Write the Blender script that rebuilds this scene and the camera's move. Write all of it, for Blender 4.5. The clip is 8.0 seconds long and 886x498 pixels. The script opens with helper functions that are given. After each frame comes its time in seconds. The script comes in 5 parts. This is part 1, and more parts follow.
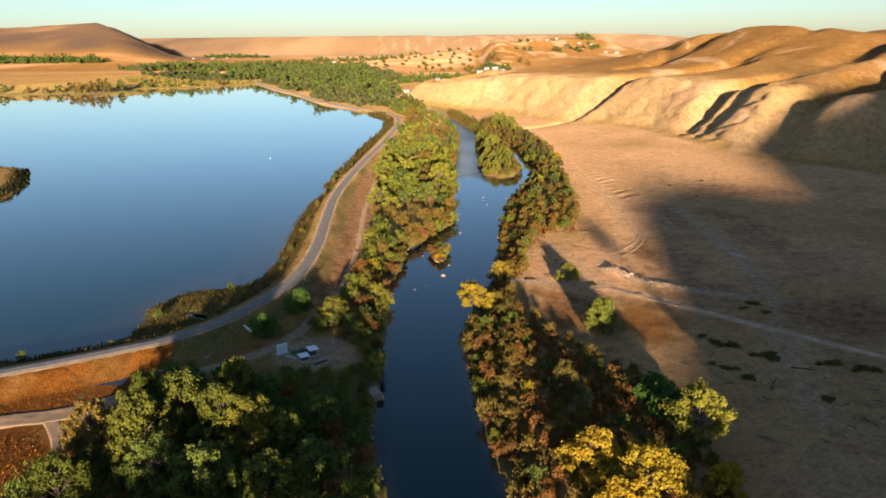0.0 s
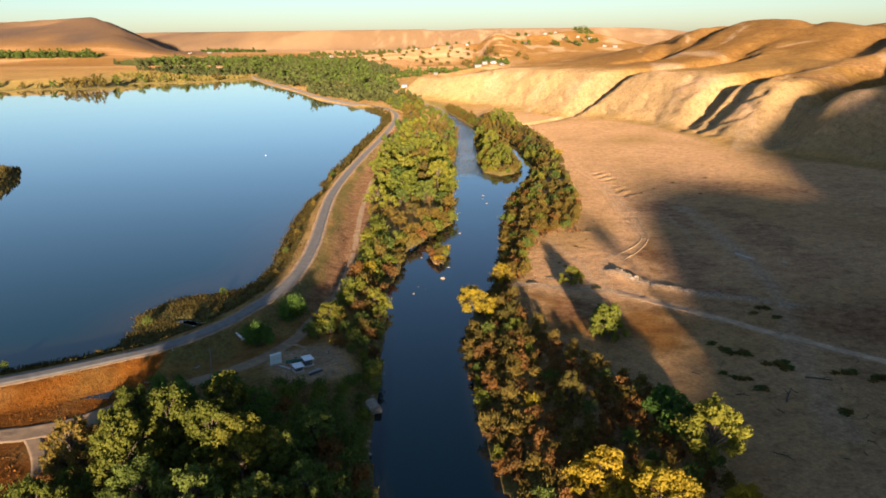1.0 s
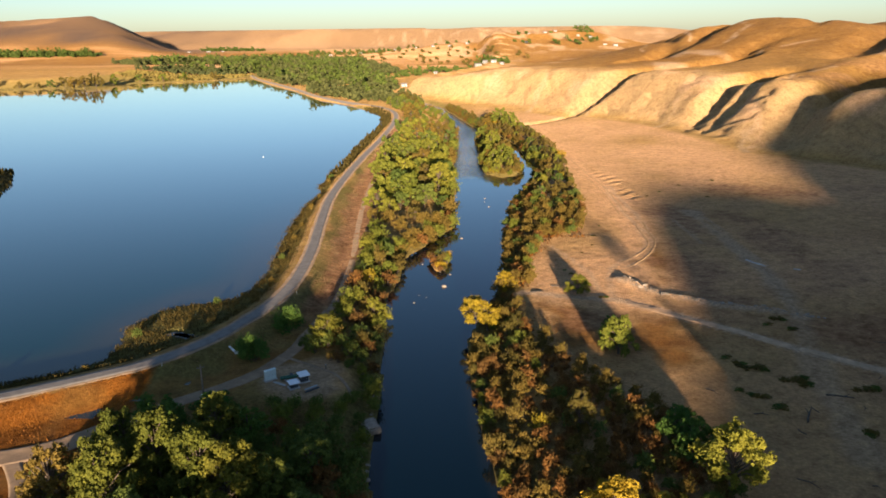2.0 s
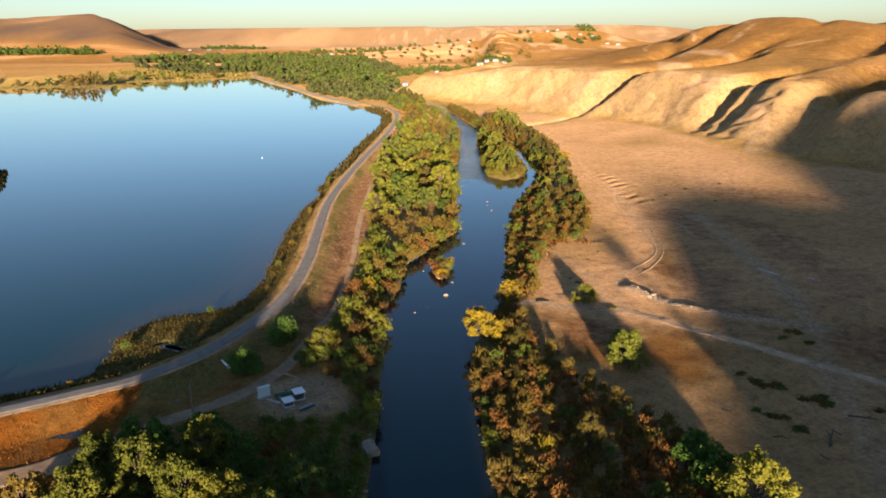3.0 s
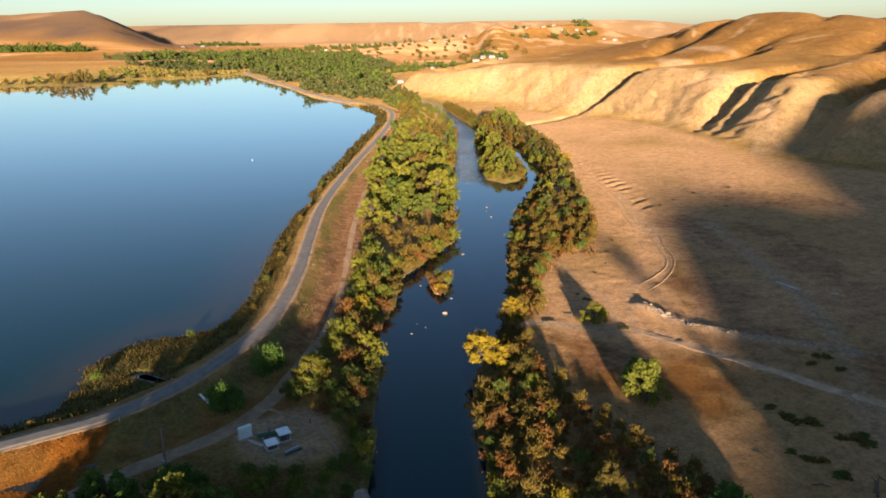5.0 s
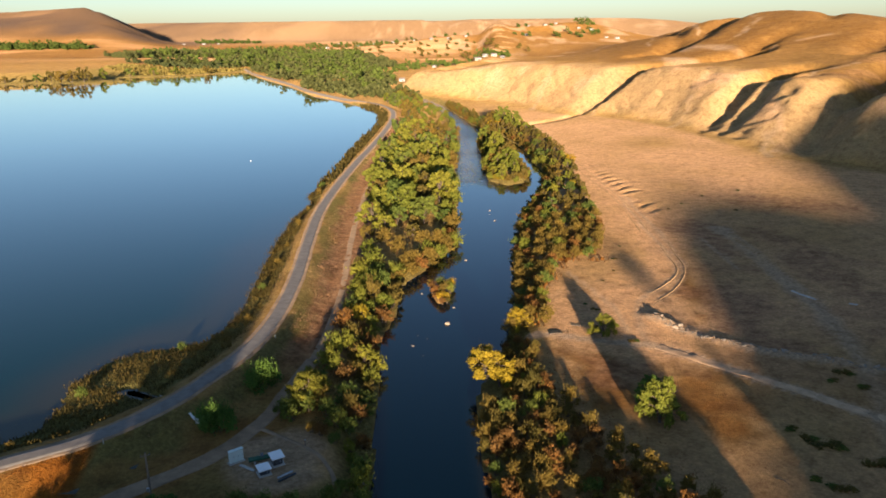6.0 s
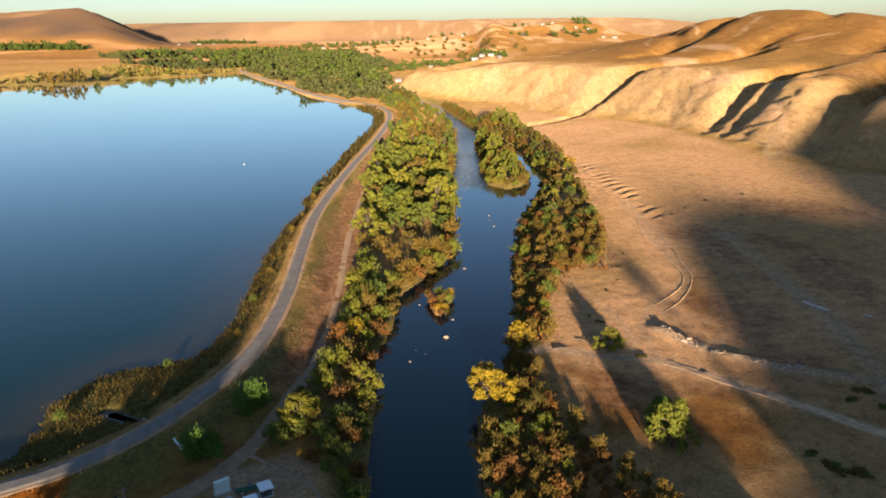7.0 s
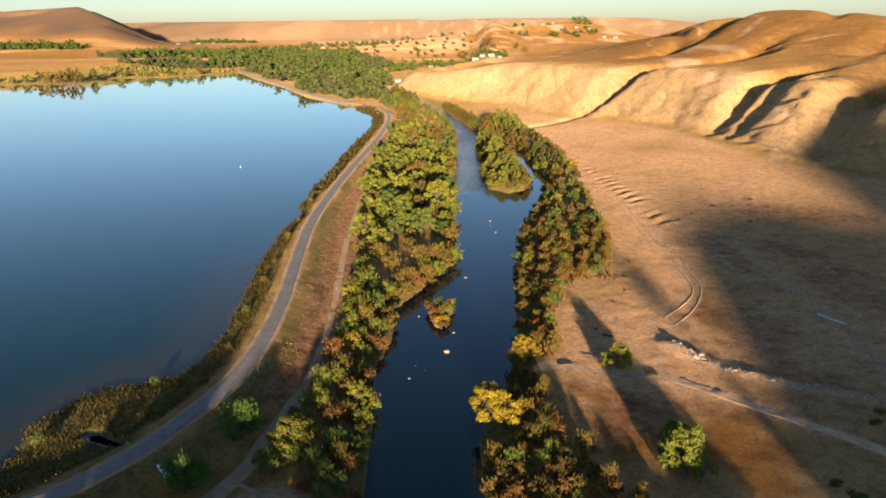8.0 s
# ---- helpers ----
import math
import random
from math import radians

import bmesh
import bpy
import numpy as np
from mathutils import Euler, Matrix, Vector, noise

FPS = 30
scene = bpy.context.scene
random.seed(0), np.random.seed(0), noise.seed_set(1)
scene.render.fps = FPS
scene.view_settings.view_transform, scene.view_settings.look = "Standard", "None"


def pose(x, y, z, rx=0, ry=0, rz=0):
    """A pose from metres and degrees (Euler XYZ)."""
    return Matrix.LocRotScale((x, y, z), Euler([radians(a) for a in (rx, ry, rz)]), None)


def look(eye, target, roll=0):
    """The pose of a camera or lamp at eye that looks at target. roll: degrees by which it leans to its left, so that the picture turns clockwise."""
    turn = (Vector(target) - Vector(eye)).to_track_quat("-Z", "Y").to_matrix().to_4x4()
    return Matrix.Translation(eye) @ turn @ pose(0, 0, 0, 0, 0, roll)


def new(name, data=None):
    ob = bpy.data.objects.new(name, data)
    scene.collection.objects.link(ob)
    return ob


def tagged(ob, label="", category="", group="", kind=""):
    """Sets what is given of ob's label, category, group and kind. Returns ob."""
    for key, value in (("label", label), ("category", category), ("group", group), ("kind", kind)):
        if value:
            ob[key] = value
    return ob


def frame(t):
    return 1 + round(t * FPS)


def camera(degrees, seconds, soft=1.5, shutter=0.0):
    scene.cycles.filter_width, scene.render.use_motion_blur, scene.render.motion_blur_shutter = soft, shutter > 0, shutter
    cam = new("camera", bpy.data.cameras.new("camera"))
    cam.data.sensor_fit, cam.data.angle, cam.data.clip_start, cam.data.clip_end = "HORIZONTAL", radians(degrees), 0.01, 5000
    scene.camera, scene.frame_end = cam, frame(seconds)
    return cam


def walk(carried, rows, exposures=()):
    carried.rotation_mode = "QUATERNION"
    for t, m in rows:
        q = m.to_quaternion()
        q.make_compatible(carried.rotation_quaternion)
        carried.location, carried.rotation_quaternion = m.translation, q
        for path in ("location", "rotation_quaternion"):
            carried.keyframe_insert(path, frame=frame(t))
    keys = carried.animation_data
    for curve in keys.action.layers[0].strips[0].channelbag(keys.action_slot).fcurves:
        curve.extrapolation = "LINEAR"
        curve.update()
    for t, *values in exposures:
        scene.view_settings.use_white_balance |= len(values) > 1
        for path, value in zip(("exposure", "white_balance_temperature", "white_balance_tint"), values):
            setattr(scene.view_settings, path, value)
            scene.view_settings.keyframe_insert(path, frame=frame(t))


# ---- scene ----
cam = camera(61.8, 8.0, 1.7)
PATH = [
    (0, (1.281, 3.051, 56.189), (1.273, 4.976, 55.648), -0.6),
    (0.5, (1.073, 5.814, 56.427), (1.069, 7.737, 55.876), -0.6),
    (1, (0.972, 8.578, 56.581), (0.969, 10.499, 56.025), -0.7),
    (1.5, (0.785, 11.583, 56.708), (0.783, 13.504, 56.15), -0.8),
    (3, (0.392, 20.607, 57.196), (0.387, 22.526, 56.633), -0.6),
    (3.5, (0.291, 23.446, 57.386), (0.29, 25.364, 56.821), -0.7),
    (4, (0.096, 26.516, 57.522), (0.102, 28.434, 56.954), -0.7),
    (4.5, (0.023, 29.416, 57.753), (0.03, 31.333, 57.182), -0.8),
    (6, (-0.296, 38.827, 58.099), (-0.294, 40.741, 57.52), -0.7),
    (6.5, (-0.313, 41.929, 58.217), (-0.308, 43.843, 57.637), -0.8),
    (7, (-0.498, 45.181, 58.364), (-0.488, 47.095, 57.784), -0.8),
    (7.5, (-0.6, 48.097, 58.604), (-0.588, 50.011, 58.024), -0.8),
    (8, (-0.636, 51.582, 58.578), (-0.625, 53.496, 57.997), -0.7),
]
walk(cam, [(t, look(eye, target, roll)) for t, eye, target, roll in PATH], [(0, 1.61, 6100, 10), (8, 1.61, 6100, 10)])

# ================= world, sun, exposure =================
SUN_AZ, SUN_EL = -2.0, 7.0          # degrees: the way the shadows run (right of ahead) and the sun's height
world = bpy.data.worlds.new("evening_sky")
scene.world = world
world.use_nodes = True
wn = world.node_tree.nodes
sky = wn.new("ShaderNodeTexSky")
sky.sky_type = "NISHITA"
sky.sun_disc = False
sky.sun_elevation = radians(SUN_EL)
sky.sun_rotation = radians(180 + SUN_AZ)
sky.air_density, sky.dust_density, sky.ozone_density = 0.85, 0.4, 2.7
wn["Background"].inputs["Strength"].default_value = 0.076
haze = wn.new("ShaderNodeHueSaturation")      # thin evening haze takes colour out of the sky
haze.inputs["Saturation"].default_value = 0.92
world.node_tree.links.new(sky.outputs["Color"], haze.inputs["Color"])
cool = wn.new("ShaderNodeMix")
cool.data_type, cool.blend_type = "RGBA", "MULTIPLY"
cool.inputs["Factor"].default_value = 1.0
cool.inputs["B"].default_value = (1.0, 0.955, 0.955, 1)
world.node_tree.links.new(haze.outputs["Color"], cool.inputs["A"])
world.node_tree.links.new(cool.outputs["Result"], wn["Background"].inputs["Color"])

sun_data = bpy.data.lights.new("sun", "SUN")
sun_data.energy, sun_data.angle, sun_data.color = 5.0, radians(1.4), (1.0, 0.77, 0.545)
sun = new("sun", sun_data)
_a, _e = radians(SUN_AZ), radians(SUN_EL)
sun.matrix_world = look((0, 0, 0), (math.sin(_a) * math.cos(_e), math.cos(_a) * math.cos(_e), -math.sin(_e)))
sun.location = (0, -200, 120)

# ================= materials =================
def material(name, rough=0.9, spec=0.2):
    m = bpy.data.materials.new(name)
    m.use_nodes = True
    b = m.node_tree.nodes["Principled BSDF"]
    b.inputs["Roughness"].default_value = rough
    b.inputs["Specular IOR Level"].default_value = spec
    return m, m.node_tree.nodes, m.node_tree.links, b


def tex(nodes, links, scale, detail=6.0, rough=0.6, coords="Object"):
    c = nodes.new("ShaderNodeTexCoord")
    n = nodes.new("ShaderNodeTexNoise")
    n.inputs["Scale"].default_value, n.inputs["Detail"].default_value, n.inputs["Roughness"].default_value = scale, detail, rough
    links.new(c.outputs[coords], n.inputs["Vector"])
    return n.outputs["Fac"]


def ramp(nodes, links, fac, stops):
    r = nodes.new("ShaderNodeValToRGB")
    el = r.color_ramp.elements
    while len(el) < len(stops):
        el.new(0.5)
    for e, (p, c) in zip(el, stops):
        e.position, e.color = p, (*c, 1)
    links.new(fac, r.inputs["Fac"])
    return r.outputs["Color"]


def mix(nodes, links, fac, a, b, mode="MIX"):
    m = nodes.new("ShaderNodeMix")
    m.data_type, m.blend_type = "RGBA", mode
    for sock, v in ((m.inputs["Factor"], fac), (m.inputs["A"], a), (m.inputs["B"], b)):
        if isinstance(v, (int, float)):
            sock.default_value = v
        elif isinstance(v, tuple):
            sock.default_value = (*v, 1)
        else:
            links.new(v, sock)
    return m.outputs["Result"]


def bump(nodes, links, b, height, strength, distance):
    n = nodes.new("ShaderNodeBump")
    n.inputs["Strength"].default_value, n.inputs["Distance"].default_value = strength, distance
    links.new(height, n.inputs["Height"])
    links.new(n.outputs["Normal"], b.inputs["Normal"])


def plain(name, color, rough=0.7, spec=0.3, vary=0.18, scale=3.0, metal=0.0, relief=0.0):
    m, n, l, b = material(name, rough, spec)
    b.inputs["Metallic"].default_value = metal
    f = tex(n, l, scale)
    lo, hi = tuple(c * (1 - vary) for c in color), tuple(min(1, c * (1 + vary)) for c in color)
    l.new(ramp(n, l, f, [(0.3, lo), (0.7, hi)]), b.inputs["Base Color"])
    if relief:
        bump(n, l, b, tex(n, l, scale * 6), 0.6, relief)
    return m


def foliage(name, dark, mid, light, thin=0.25):
    """Leaves: colour by tree and by leaf clump; a little light comes through."""
    m, n, l, b = material(name, 0.75, 0.12)
    info, geo = n.new("ShaderNodeObjectInfo"), n.new("ShaderNodeNewGeometry")
    leaf = ramp(n, l, geo.outputs["Random Per Island"], [(0.0, tuple(0.5 * (a + b) for a, b in zip(dark, mid))), (0.5, mid), (1.0, tuple(0.5 * (a + b) for a, b in zip(light, mid)))])
    tree = ramp(n, l, info.outputs["Random"], [(0.0, (0.72, 0.80, 0.8)), (0.5, (1, 1, 1)), (1.0, (1.16, 1.04, 0.9))])
    col = mix(n, l, 1.0, leaf, tree, "MULTIPLY")
    patch = ramp(n, l, tex(n, l, 0.45, 3), [(0.35, (0.7, 0.72, 0.7)), (0.65, (1.2, 1.15, 1.1))])
    col = mix(n, l, 1.0, col, patch, "MULTIPLY")
    l.new(col, b.inputs["Base Color"])
    t = n.new("ShaderNodeBsdfTranslucent")
    l.new(col, t.inputs["Color"])
    x = n.new("ShaderNodeMixShader")
    x.inputs["Fac"].default_value = thin
    l.new(b.outputs["BSDF"], x.inputs[1])
    l.new(t.outputs["BSDF"], x.inputs[2])
    l.new(x.outputs["Shader"], n["Material Output"].inputs["Surface"])
    return m


LEAF_GREEN = foliage("green_leaves", (0.108, 0.12, 0.015), (0.172, 0.18, 0.024), (0.248, 0.244, 0.035))
LEAF_DEEP = foliage("deep_green_leaves", (0.066, 0.088, 0.017), (0.108, 0.14, 0.026), (0.16, 0.187, 0.038))
# dark green leaves for plants in shade, with that shade in the colour
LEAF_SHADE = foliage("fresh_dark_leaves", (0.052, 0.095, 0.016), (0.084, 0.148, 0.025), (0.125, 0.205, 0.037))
LEAF_OLIVE = foliage("olive_leaves", (0.094, 0.072, 0.016), (0.15, 0.11, 0.023), (0.22, 0.155, 0.035))
LEAF_YELLOW = foliage("yellow_leaves", (0.24, 0.168, 0.012), (0.35, 0.242, 0.019), (0.45, 0.315, 0.03))
LEAF_RUST = foliage("rust_brown_leaves", (0.12, 0.06, 0.017), (0.18, 0.09, 0.025), (0.245, 0.127, 0.035))
# darker copy of the green leaves; lens falloff put into the colour
LEAF_GROVE_DIM = foliage("grove_leaves", (0.055, 0.064, 0.010), (0.112, 0.118, 0.016), (0.195, 0.19, 0.027))
# duller, greyer leaves; haze over the far woods put into the colour
LEAF_FAR = foliage("far_leaves", (0.055, 0.07, 0.024), (0.092, 0.108, 0.037), (0.14, 0.15, 0.052))
REED = foliage("dry_reed", (0.048, 0.038, 0.009), (0.078, 0.058, 0.014), (0.118, 0.082, 0.02), 0.15)
BARK = plain("bark", (0.12, 0.09, 0.065), 0.95, 0.1, 0.35, 2.5)


def ground_material():
    m, n, l, b = material("dry_ground", 0.95, 0.08)
    b.inputs["Diffuse Roughness"].default_value = 1.0
    at, soil = n.new("ShaderNodeVertexColor"), n.new("ShaderNodeVertexColor")
    at.layer_name, soil.layer_name = "cover", "soil"
    sep, kinds = n.new("ShaderNodeSeparateColor"), n.new("ShaderNodeSeparateColor")
    l.new(at.outputs["Color"], sep.inputs["Color"])
    l.new(soil.outputs["Color"], kinds.inputs["Color"])
    big, mid, fine = tex(n, l, 0.012, 4), tex(n, l, 0.11, 8, 0.65), tex(n, l, 1.7, 6, 0.7)
    patch = tex(n, l, 0.4, 7, 0.7)
    grass = ramp(n, l, mid, [(0.33, (0.35, 0.213, 0.072)), (0.5, (0.41, 0.257, 0.088)), (0.67, (0.48, 0.313, 0.115))])
    wide = ramp(n, l, big, [(0.3, (0.78, 0.76, 0.72)), (0.7, (1.12, 1.08, 1.0))])
    col = mix(n, l, 1.0, grass, wide, "MULTIPLY")
    ochre = ramp(n, l, mid, [(0.3, (0.178, 0.088, 0.021)), (0.55, (0.228, 0.117, 0.029)), (0.72, (0.292, 0.160, 0.046))])
    col = mix(n, l, kinds.outputs["Red"], col, ochre)
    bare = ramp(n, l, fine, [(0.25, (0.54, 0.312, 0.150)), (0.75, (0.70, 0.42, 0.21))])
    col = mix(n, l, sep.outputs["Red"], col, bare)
    green = ramp(n, l, fine, [(0.3, (0.09, 0.09, 0.022)), (0.7, (0.20, 0.175, 0.05))])
    col = mix(n, l, sep.outputs["Green"], col, green)
    weed = ramp(n, l, mid, [(0.33, (0.145, 0.05, 0.007)), (0.67, (0.28, 0.102, 0.013))])
    col = mix(n, l, sep.outputs["Blue"], col, weed)
    stalk = ramp(n, l, patch, [(0.35, (0.22, 0.108, 0.057)), (0.52, (0.33, 0.172, 0.09)), (0.68, (0.48, 0.285, 0.145))])
    col = mix(n, l, kinds.outputs["Green"], col, stalk)
    # dusty soil; also carries the paler tone of far haze
    dust_haze = ramp(n, l, fine, [(0.3, (0.42, 0.29, 0.18)), (0.7, (0.58, 0.42, 0.27))])
    col = mix(n, l, kinds.outputs["Blue"], col, dust_haze)
    # dark brown that dims the far and upper slopes
    col = mix(n, l, soil.outputs["Alpha"], col, (0.078, 0.052, 0.036))
    tuft = ramp(n, l, patch, [(0.36, (0.74, 0.70, 0.66)), (0.5, (1.0, 1.0, 1.0)), (0.64, (1.14, 1.12, 1.08))])
    col = mix(n, l, 1.0, col, tuft, "MULTIPLY")
    speck = ramp(n, l, fine, [(0.28, (0.7, 0.68, 0.66)), (0.72, (1.2, 1.2, 1.2))])
    l.new(mix(n, l, 1.0, col, speck, "MULTIPLY"), b.inputs["Base Color"])
    bump(n, l, b, tex(n, l, 2.2, 7, 0.75), 1.0, 0.7)
    return m


def water_material(name, deep, shallow, ripple, rip_scale, rough=0.04):
    m, n, l, b = material(name, rough, 0.5)
    b.inputs["IOR"].default_value = 1.15
    b.inputs["Coat Weight"].default_value, b.inputs["Coat IOR"].default_value, b.inputs["Coat Roughness"].default_value = 1.0, 1.15, rough
    at = n.new("ShaderNodeVertexColor")
    at.layer_name = "cover"
    sep = n.new("ShaderNodeSeparateColor")
    l.new(at.outputs["Color"], sep.inputs["Color"])
    co, mp, nz = n.new("ShaderNodeTexCoord"), n.new("ShaderNodeMapping"), n.new("ShaderNodeTexNoise")
    mp.inputs["Scale"].default_value = (0.8, 0.34, 1)
    nz.inputs["Scale"].default_value, nz.inputs["Detail"].default_value, nz.inputs["Roughness"].default_value = 1.0, 5, 0.7
    l.new(co.outputs["Object"], mp.inputs["Vector"])
    l.new(mp.outputs["Vector"], nz.inputs["Vector"])
    # riffle foam, with sky reflections on the ripples put into the base colour
    foam_glint = ramp(n, l, nz.outputs["Fac"], [(0.52, (0, 0, 0)), (0.66, (1, 1, 1))])
    foam_glint = mix(n, l, 1.0, foam_glint, sep.outputs["Blue"], "MULTIPLY")
    bed = mix(n, l, sep.outputs["Red"], deep, shallow)
    l.new(mix(n, l, foam_glint, bed, (0.42, 0.47, 0.52)), b.inputs["Base Color"])
    f = tex(n, l, rip_scale, 4, 0.6)
    h = n.new("ShaderNodeMath")
    h.operation = "MULTIPLY_ADD"
    l.new(sep.outputs["Green"], h.inputs[0])
    h.inputs[1].default_value, h.inputs[2].default_value = 22.0, 0.5
    g = n.new("ShaderNodeMath")
    g.operation = "MULTIPLY"
    l.new(f, g.inputs[0])
    l.new(h.outputs[0], g.inputs[1])
    bump(n, l, b, g.outputs[0], 1.0, ripple)
    l.new(b.inputs["Normal"].links[0].from_socket, b.inputs["Coat Normal"])
    return m


GROUND = ground_material()
LAKE_WATER = water_material("lake_water", (0.0002, 0.0245, 0.0175), (0.038, 0.032, 0.012), 0.004, 1.2)
RIVER_WATER = water_material("river_water", (0.0008, 0.0088, 0.0143), (0.05, 0.042, 0.022), 0.012, 1.1)
ASPHALT = plain("worn_paving", (0.175, 0.157, 0.137), 0.9, 0.2, 0.2, 0.8, 0, 0.02)
GRAVEL = plain("pale_dirt", (0.28, 0.19, 0.115), 0.95, 0.1, 0.25, 0.6, 0, 0.05)
ROCK = plain("pale_rock", (0.31, 0.245, 0.18), 0.9, 0.2, 0.3, 1.5, 0, 0.08)
ASPHALT.node_tree.nodes["Principled BSDF"].inputs["Diffuse Roughness"].default_value = 0.3
GRAVEL.node_tree.nodes["Principled BSDF"].inputs["Diffuse Roughness"].default_value = 0.6
WHITE = plain("white_paint", (0.78, 0.77, 0.74), 0.5, 0.4, 0.06, 2.0)
DARK = plain("dark_steel", (0.06, 0.065, 0.07), 0.5, 0.4, 0.3, 3.0)

# ================= plan =================
RIVER_LEFT = [(-30, -620), (-12, -100), (-4, 40), (-6.2, 85), (-9, 97), (-10.3, 107), (-10.2, 118), (-10.3, 132), (-11.1, 150), (-12.2, 170), (-10.3, 182),
              (-10.3, 200), (-5.5, 210), (-1, 223), (3.6, 232), (4.2, 256), (5.2, 282), (5.7, 316), (5.4, 360), (7.9, 416), (10.5, 459), (5.4, 536), (-4, 587), (-20, 645), (-70, 730)]
RIVER_RIGHT = [(-62, 735), (-12, 655), (1, 606), (9.6, 551), (17, 501), (22, 465), (33, 440), (39, 400), (39.3, 364), (41.4, 336), (38, 314), (31, 289), (24.8, 267),
               (18.2, 225), (17, 208), (14.9, 189), (11.5, 167), (7.5, 157), (5, 147), (4.9, 132), (5.4, 116), (6.3, 106), (8.1, 93), (9.3, 85), (12, 40), (4, -100), (-10, -620)]
RIVER_ISLE = [(18, 321), (24.7, 312), (33.7, 319), (36, 334), (34, 364), (32, 400), (26, 432), (20, 436), (17.5, 412), (18.4, 379), (17, 347)]
LAKE = [(-95, 114), (-78, 122.6), (-70.2, 126), (-63.8, 129.6), (-59.2, 134.2), (-59.6, 141), (-61.2, 148), (-58.5, 157), (-55, 161), (-48, 163), (-44.2, 165.5), (-42.4, 172), (-41.6, 179), (-42.2, 190), (-43.4, 208), (-45, 234),
        (-45, 256), (-43, 275), (-46, 287), (-44.3, 312), (-42.5, 363), (-40, 436), (-37, 480), (-41, 536), (-53, 570), (-74, 615), (-109, 674), (-148, 777), (-205, 902),
        (-258, 1036), (-267, 1004), (-316, 951), (-375, 933), (-382, 850), (-428, 857), (-458, 847), (-620, 800), (-700, 500), (-560, 200), (-300, 90), (-140, 95)]
PENINSULA = [(-330, 250), (-260, 305), (-199, 334), (-184, 330), (-167, 298), (-159, 275), (-157, 259), (-180, 244), (-240, 225)]
ROAD = [(-150, 78), (-110, 96), (-90, 106), (-72.1, 114.4), (-64.7, 118.3), (-57.1, 122.8), (-49.0, 128.2), (-42.2, 136.8), (-37.6, 147.0), (-34.2, 158.0), (-32.7, 169.0), (-32.5, 182), (-33.2, 198.8), (-35.1, 222.5),
        (-37.1, 254.1), (-37.0, 289.8), (-35.0, 339.2), (-31.3, 403.5), (-29.2, 476.3), (-32.4, 533.0), (-45.4, 575.9), (-74.5, 621), (-111.6, 690), (-150.0, 788), (-223.1, 953), (-262, 1060)]
PATH_LOW = [(-140, 66), (-90, 92), (-65.0, 101.5), (-58.9, 103.0), (-53.4, 105.7), (-49.0, 109.9), (-42.4, 117.0), (-37.1, 121.5), (-31.5, 127.1), (-27.4, 135.0), (-25.2, 145), (-23.0, 157), (-22.2, 174.7),
            (-22.5, 194.4), (-24.5, 225.1), (-26.0, 257.2), (-26.5, 300)]
TRACK_A = [(17.0, 168.4), (24.4, 166.0), (31.4, 163.2), (38.3, 161.3), (44.9, 154.4), (50.9, 148.2), (56.2, 142.6), (62, 136), (80, 118), (110, 90)]
TRACK_B = [(38.0, 160.4), (36.7, 176.2), (45.2, 186.9), (52.0, 202.8), (56, 237.5), (58.5, 274.7), (57, 318.3), (55, 381.2), (55, 467.0), (48, 501.3)]
RUBBLE = [(40.8, 176.1), (44.5, 168.7), (50.6, 162.0), (55.7, 158.8), (61.4, 155.7), (67.5, 152.8)]
HILL = [(190, -620), (195, 60), (195, 180), (178, 255), (152, 298), (134, 331), (127, 375), (123, 414), (113, 455), (96, 492), (72, 520), (45, 578), (10, 642),
        (-25, 690), (-48, 735), (-40, 800), (20, 960), (60, 1400), (120, 2500), (120, 4900), (4000, 4900), (4000, -620)]


def seg_distance(px, py, line, closed=False):
    """Distance from each point to a line of straight pieces."""
    pts = np.array(line, float)
    ends = np.roll(pts, -1, axis=0) if closed else pts[1:]
    best = np.full(px.shape, 1e9)
    for (ax, ay), (bx, by) in zip(pts if closed else pts[:-1], ends):
        dx, dy = bx - ax, by - ay
        u = np.clip(((px - ax) * dx + (py - ay) * dy) / (dx * dx + dy * dy), 0, 1)
        best = np.minimum(best, np.hypot(px - ax - u * dx, py - ay - u * dy))
    return best


def inside(px, py, poly):
    hit = np.zeros(px.shape, bool)
    pts = list(poly)
    for (ax, ay), (bx, by) in zip(pts, pts[1:] + pts[:1]):
        if ay == by:
            continue
        hit ^= ((ay > py) != (by > py)) & (px < (bx - ax) * (py - ay) / (by - ay) + ax)
    return hit


def signed(px, py, poly):
    """Distance to a closed outline: positive outside."""
    return seg_distance(px, py, poly, True) * np.where(inside(px, py, poly), -1, 1)


def smooth(a, b, v):
    u = np.clip((v - a) / (b - a), 0, 1)
    return u * u * (3 - 2 * u)


_rng = np.random.default_rng(7)
_perm = _rng.random((256, 256))


def value_noise(px, py):
    ix, iy = np.floor(px).astype(int), np.floor(py).astype(int)
    fx, fy = px - ix, py - iy
    fx, fy = fx * fx * (3 - 2 * fx), fy * fy * (3 - 2 * fy)
    a, b = _perm[ix % 256, iy % 256], _perm[(ix + 1) % 256, iy % 256]
    c, d = _perm[ix % 256, (iy + 1) % 256], _perm[(ix + 1) % 256, (iy + 1) % 256]
    return (a * (1 - fx) + b * fx) * (1 - fy) + (c * (1 - fx) + d * fx) * fy


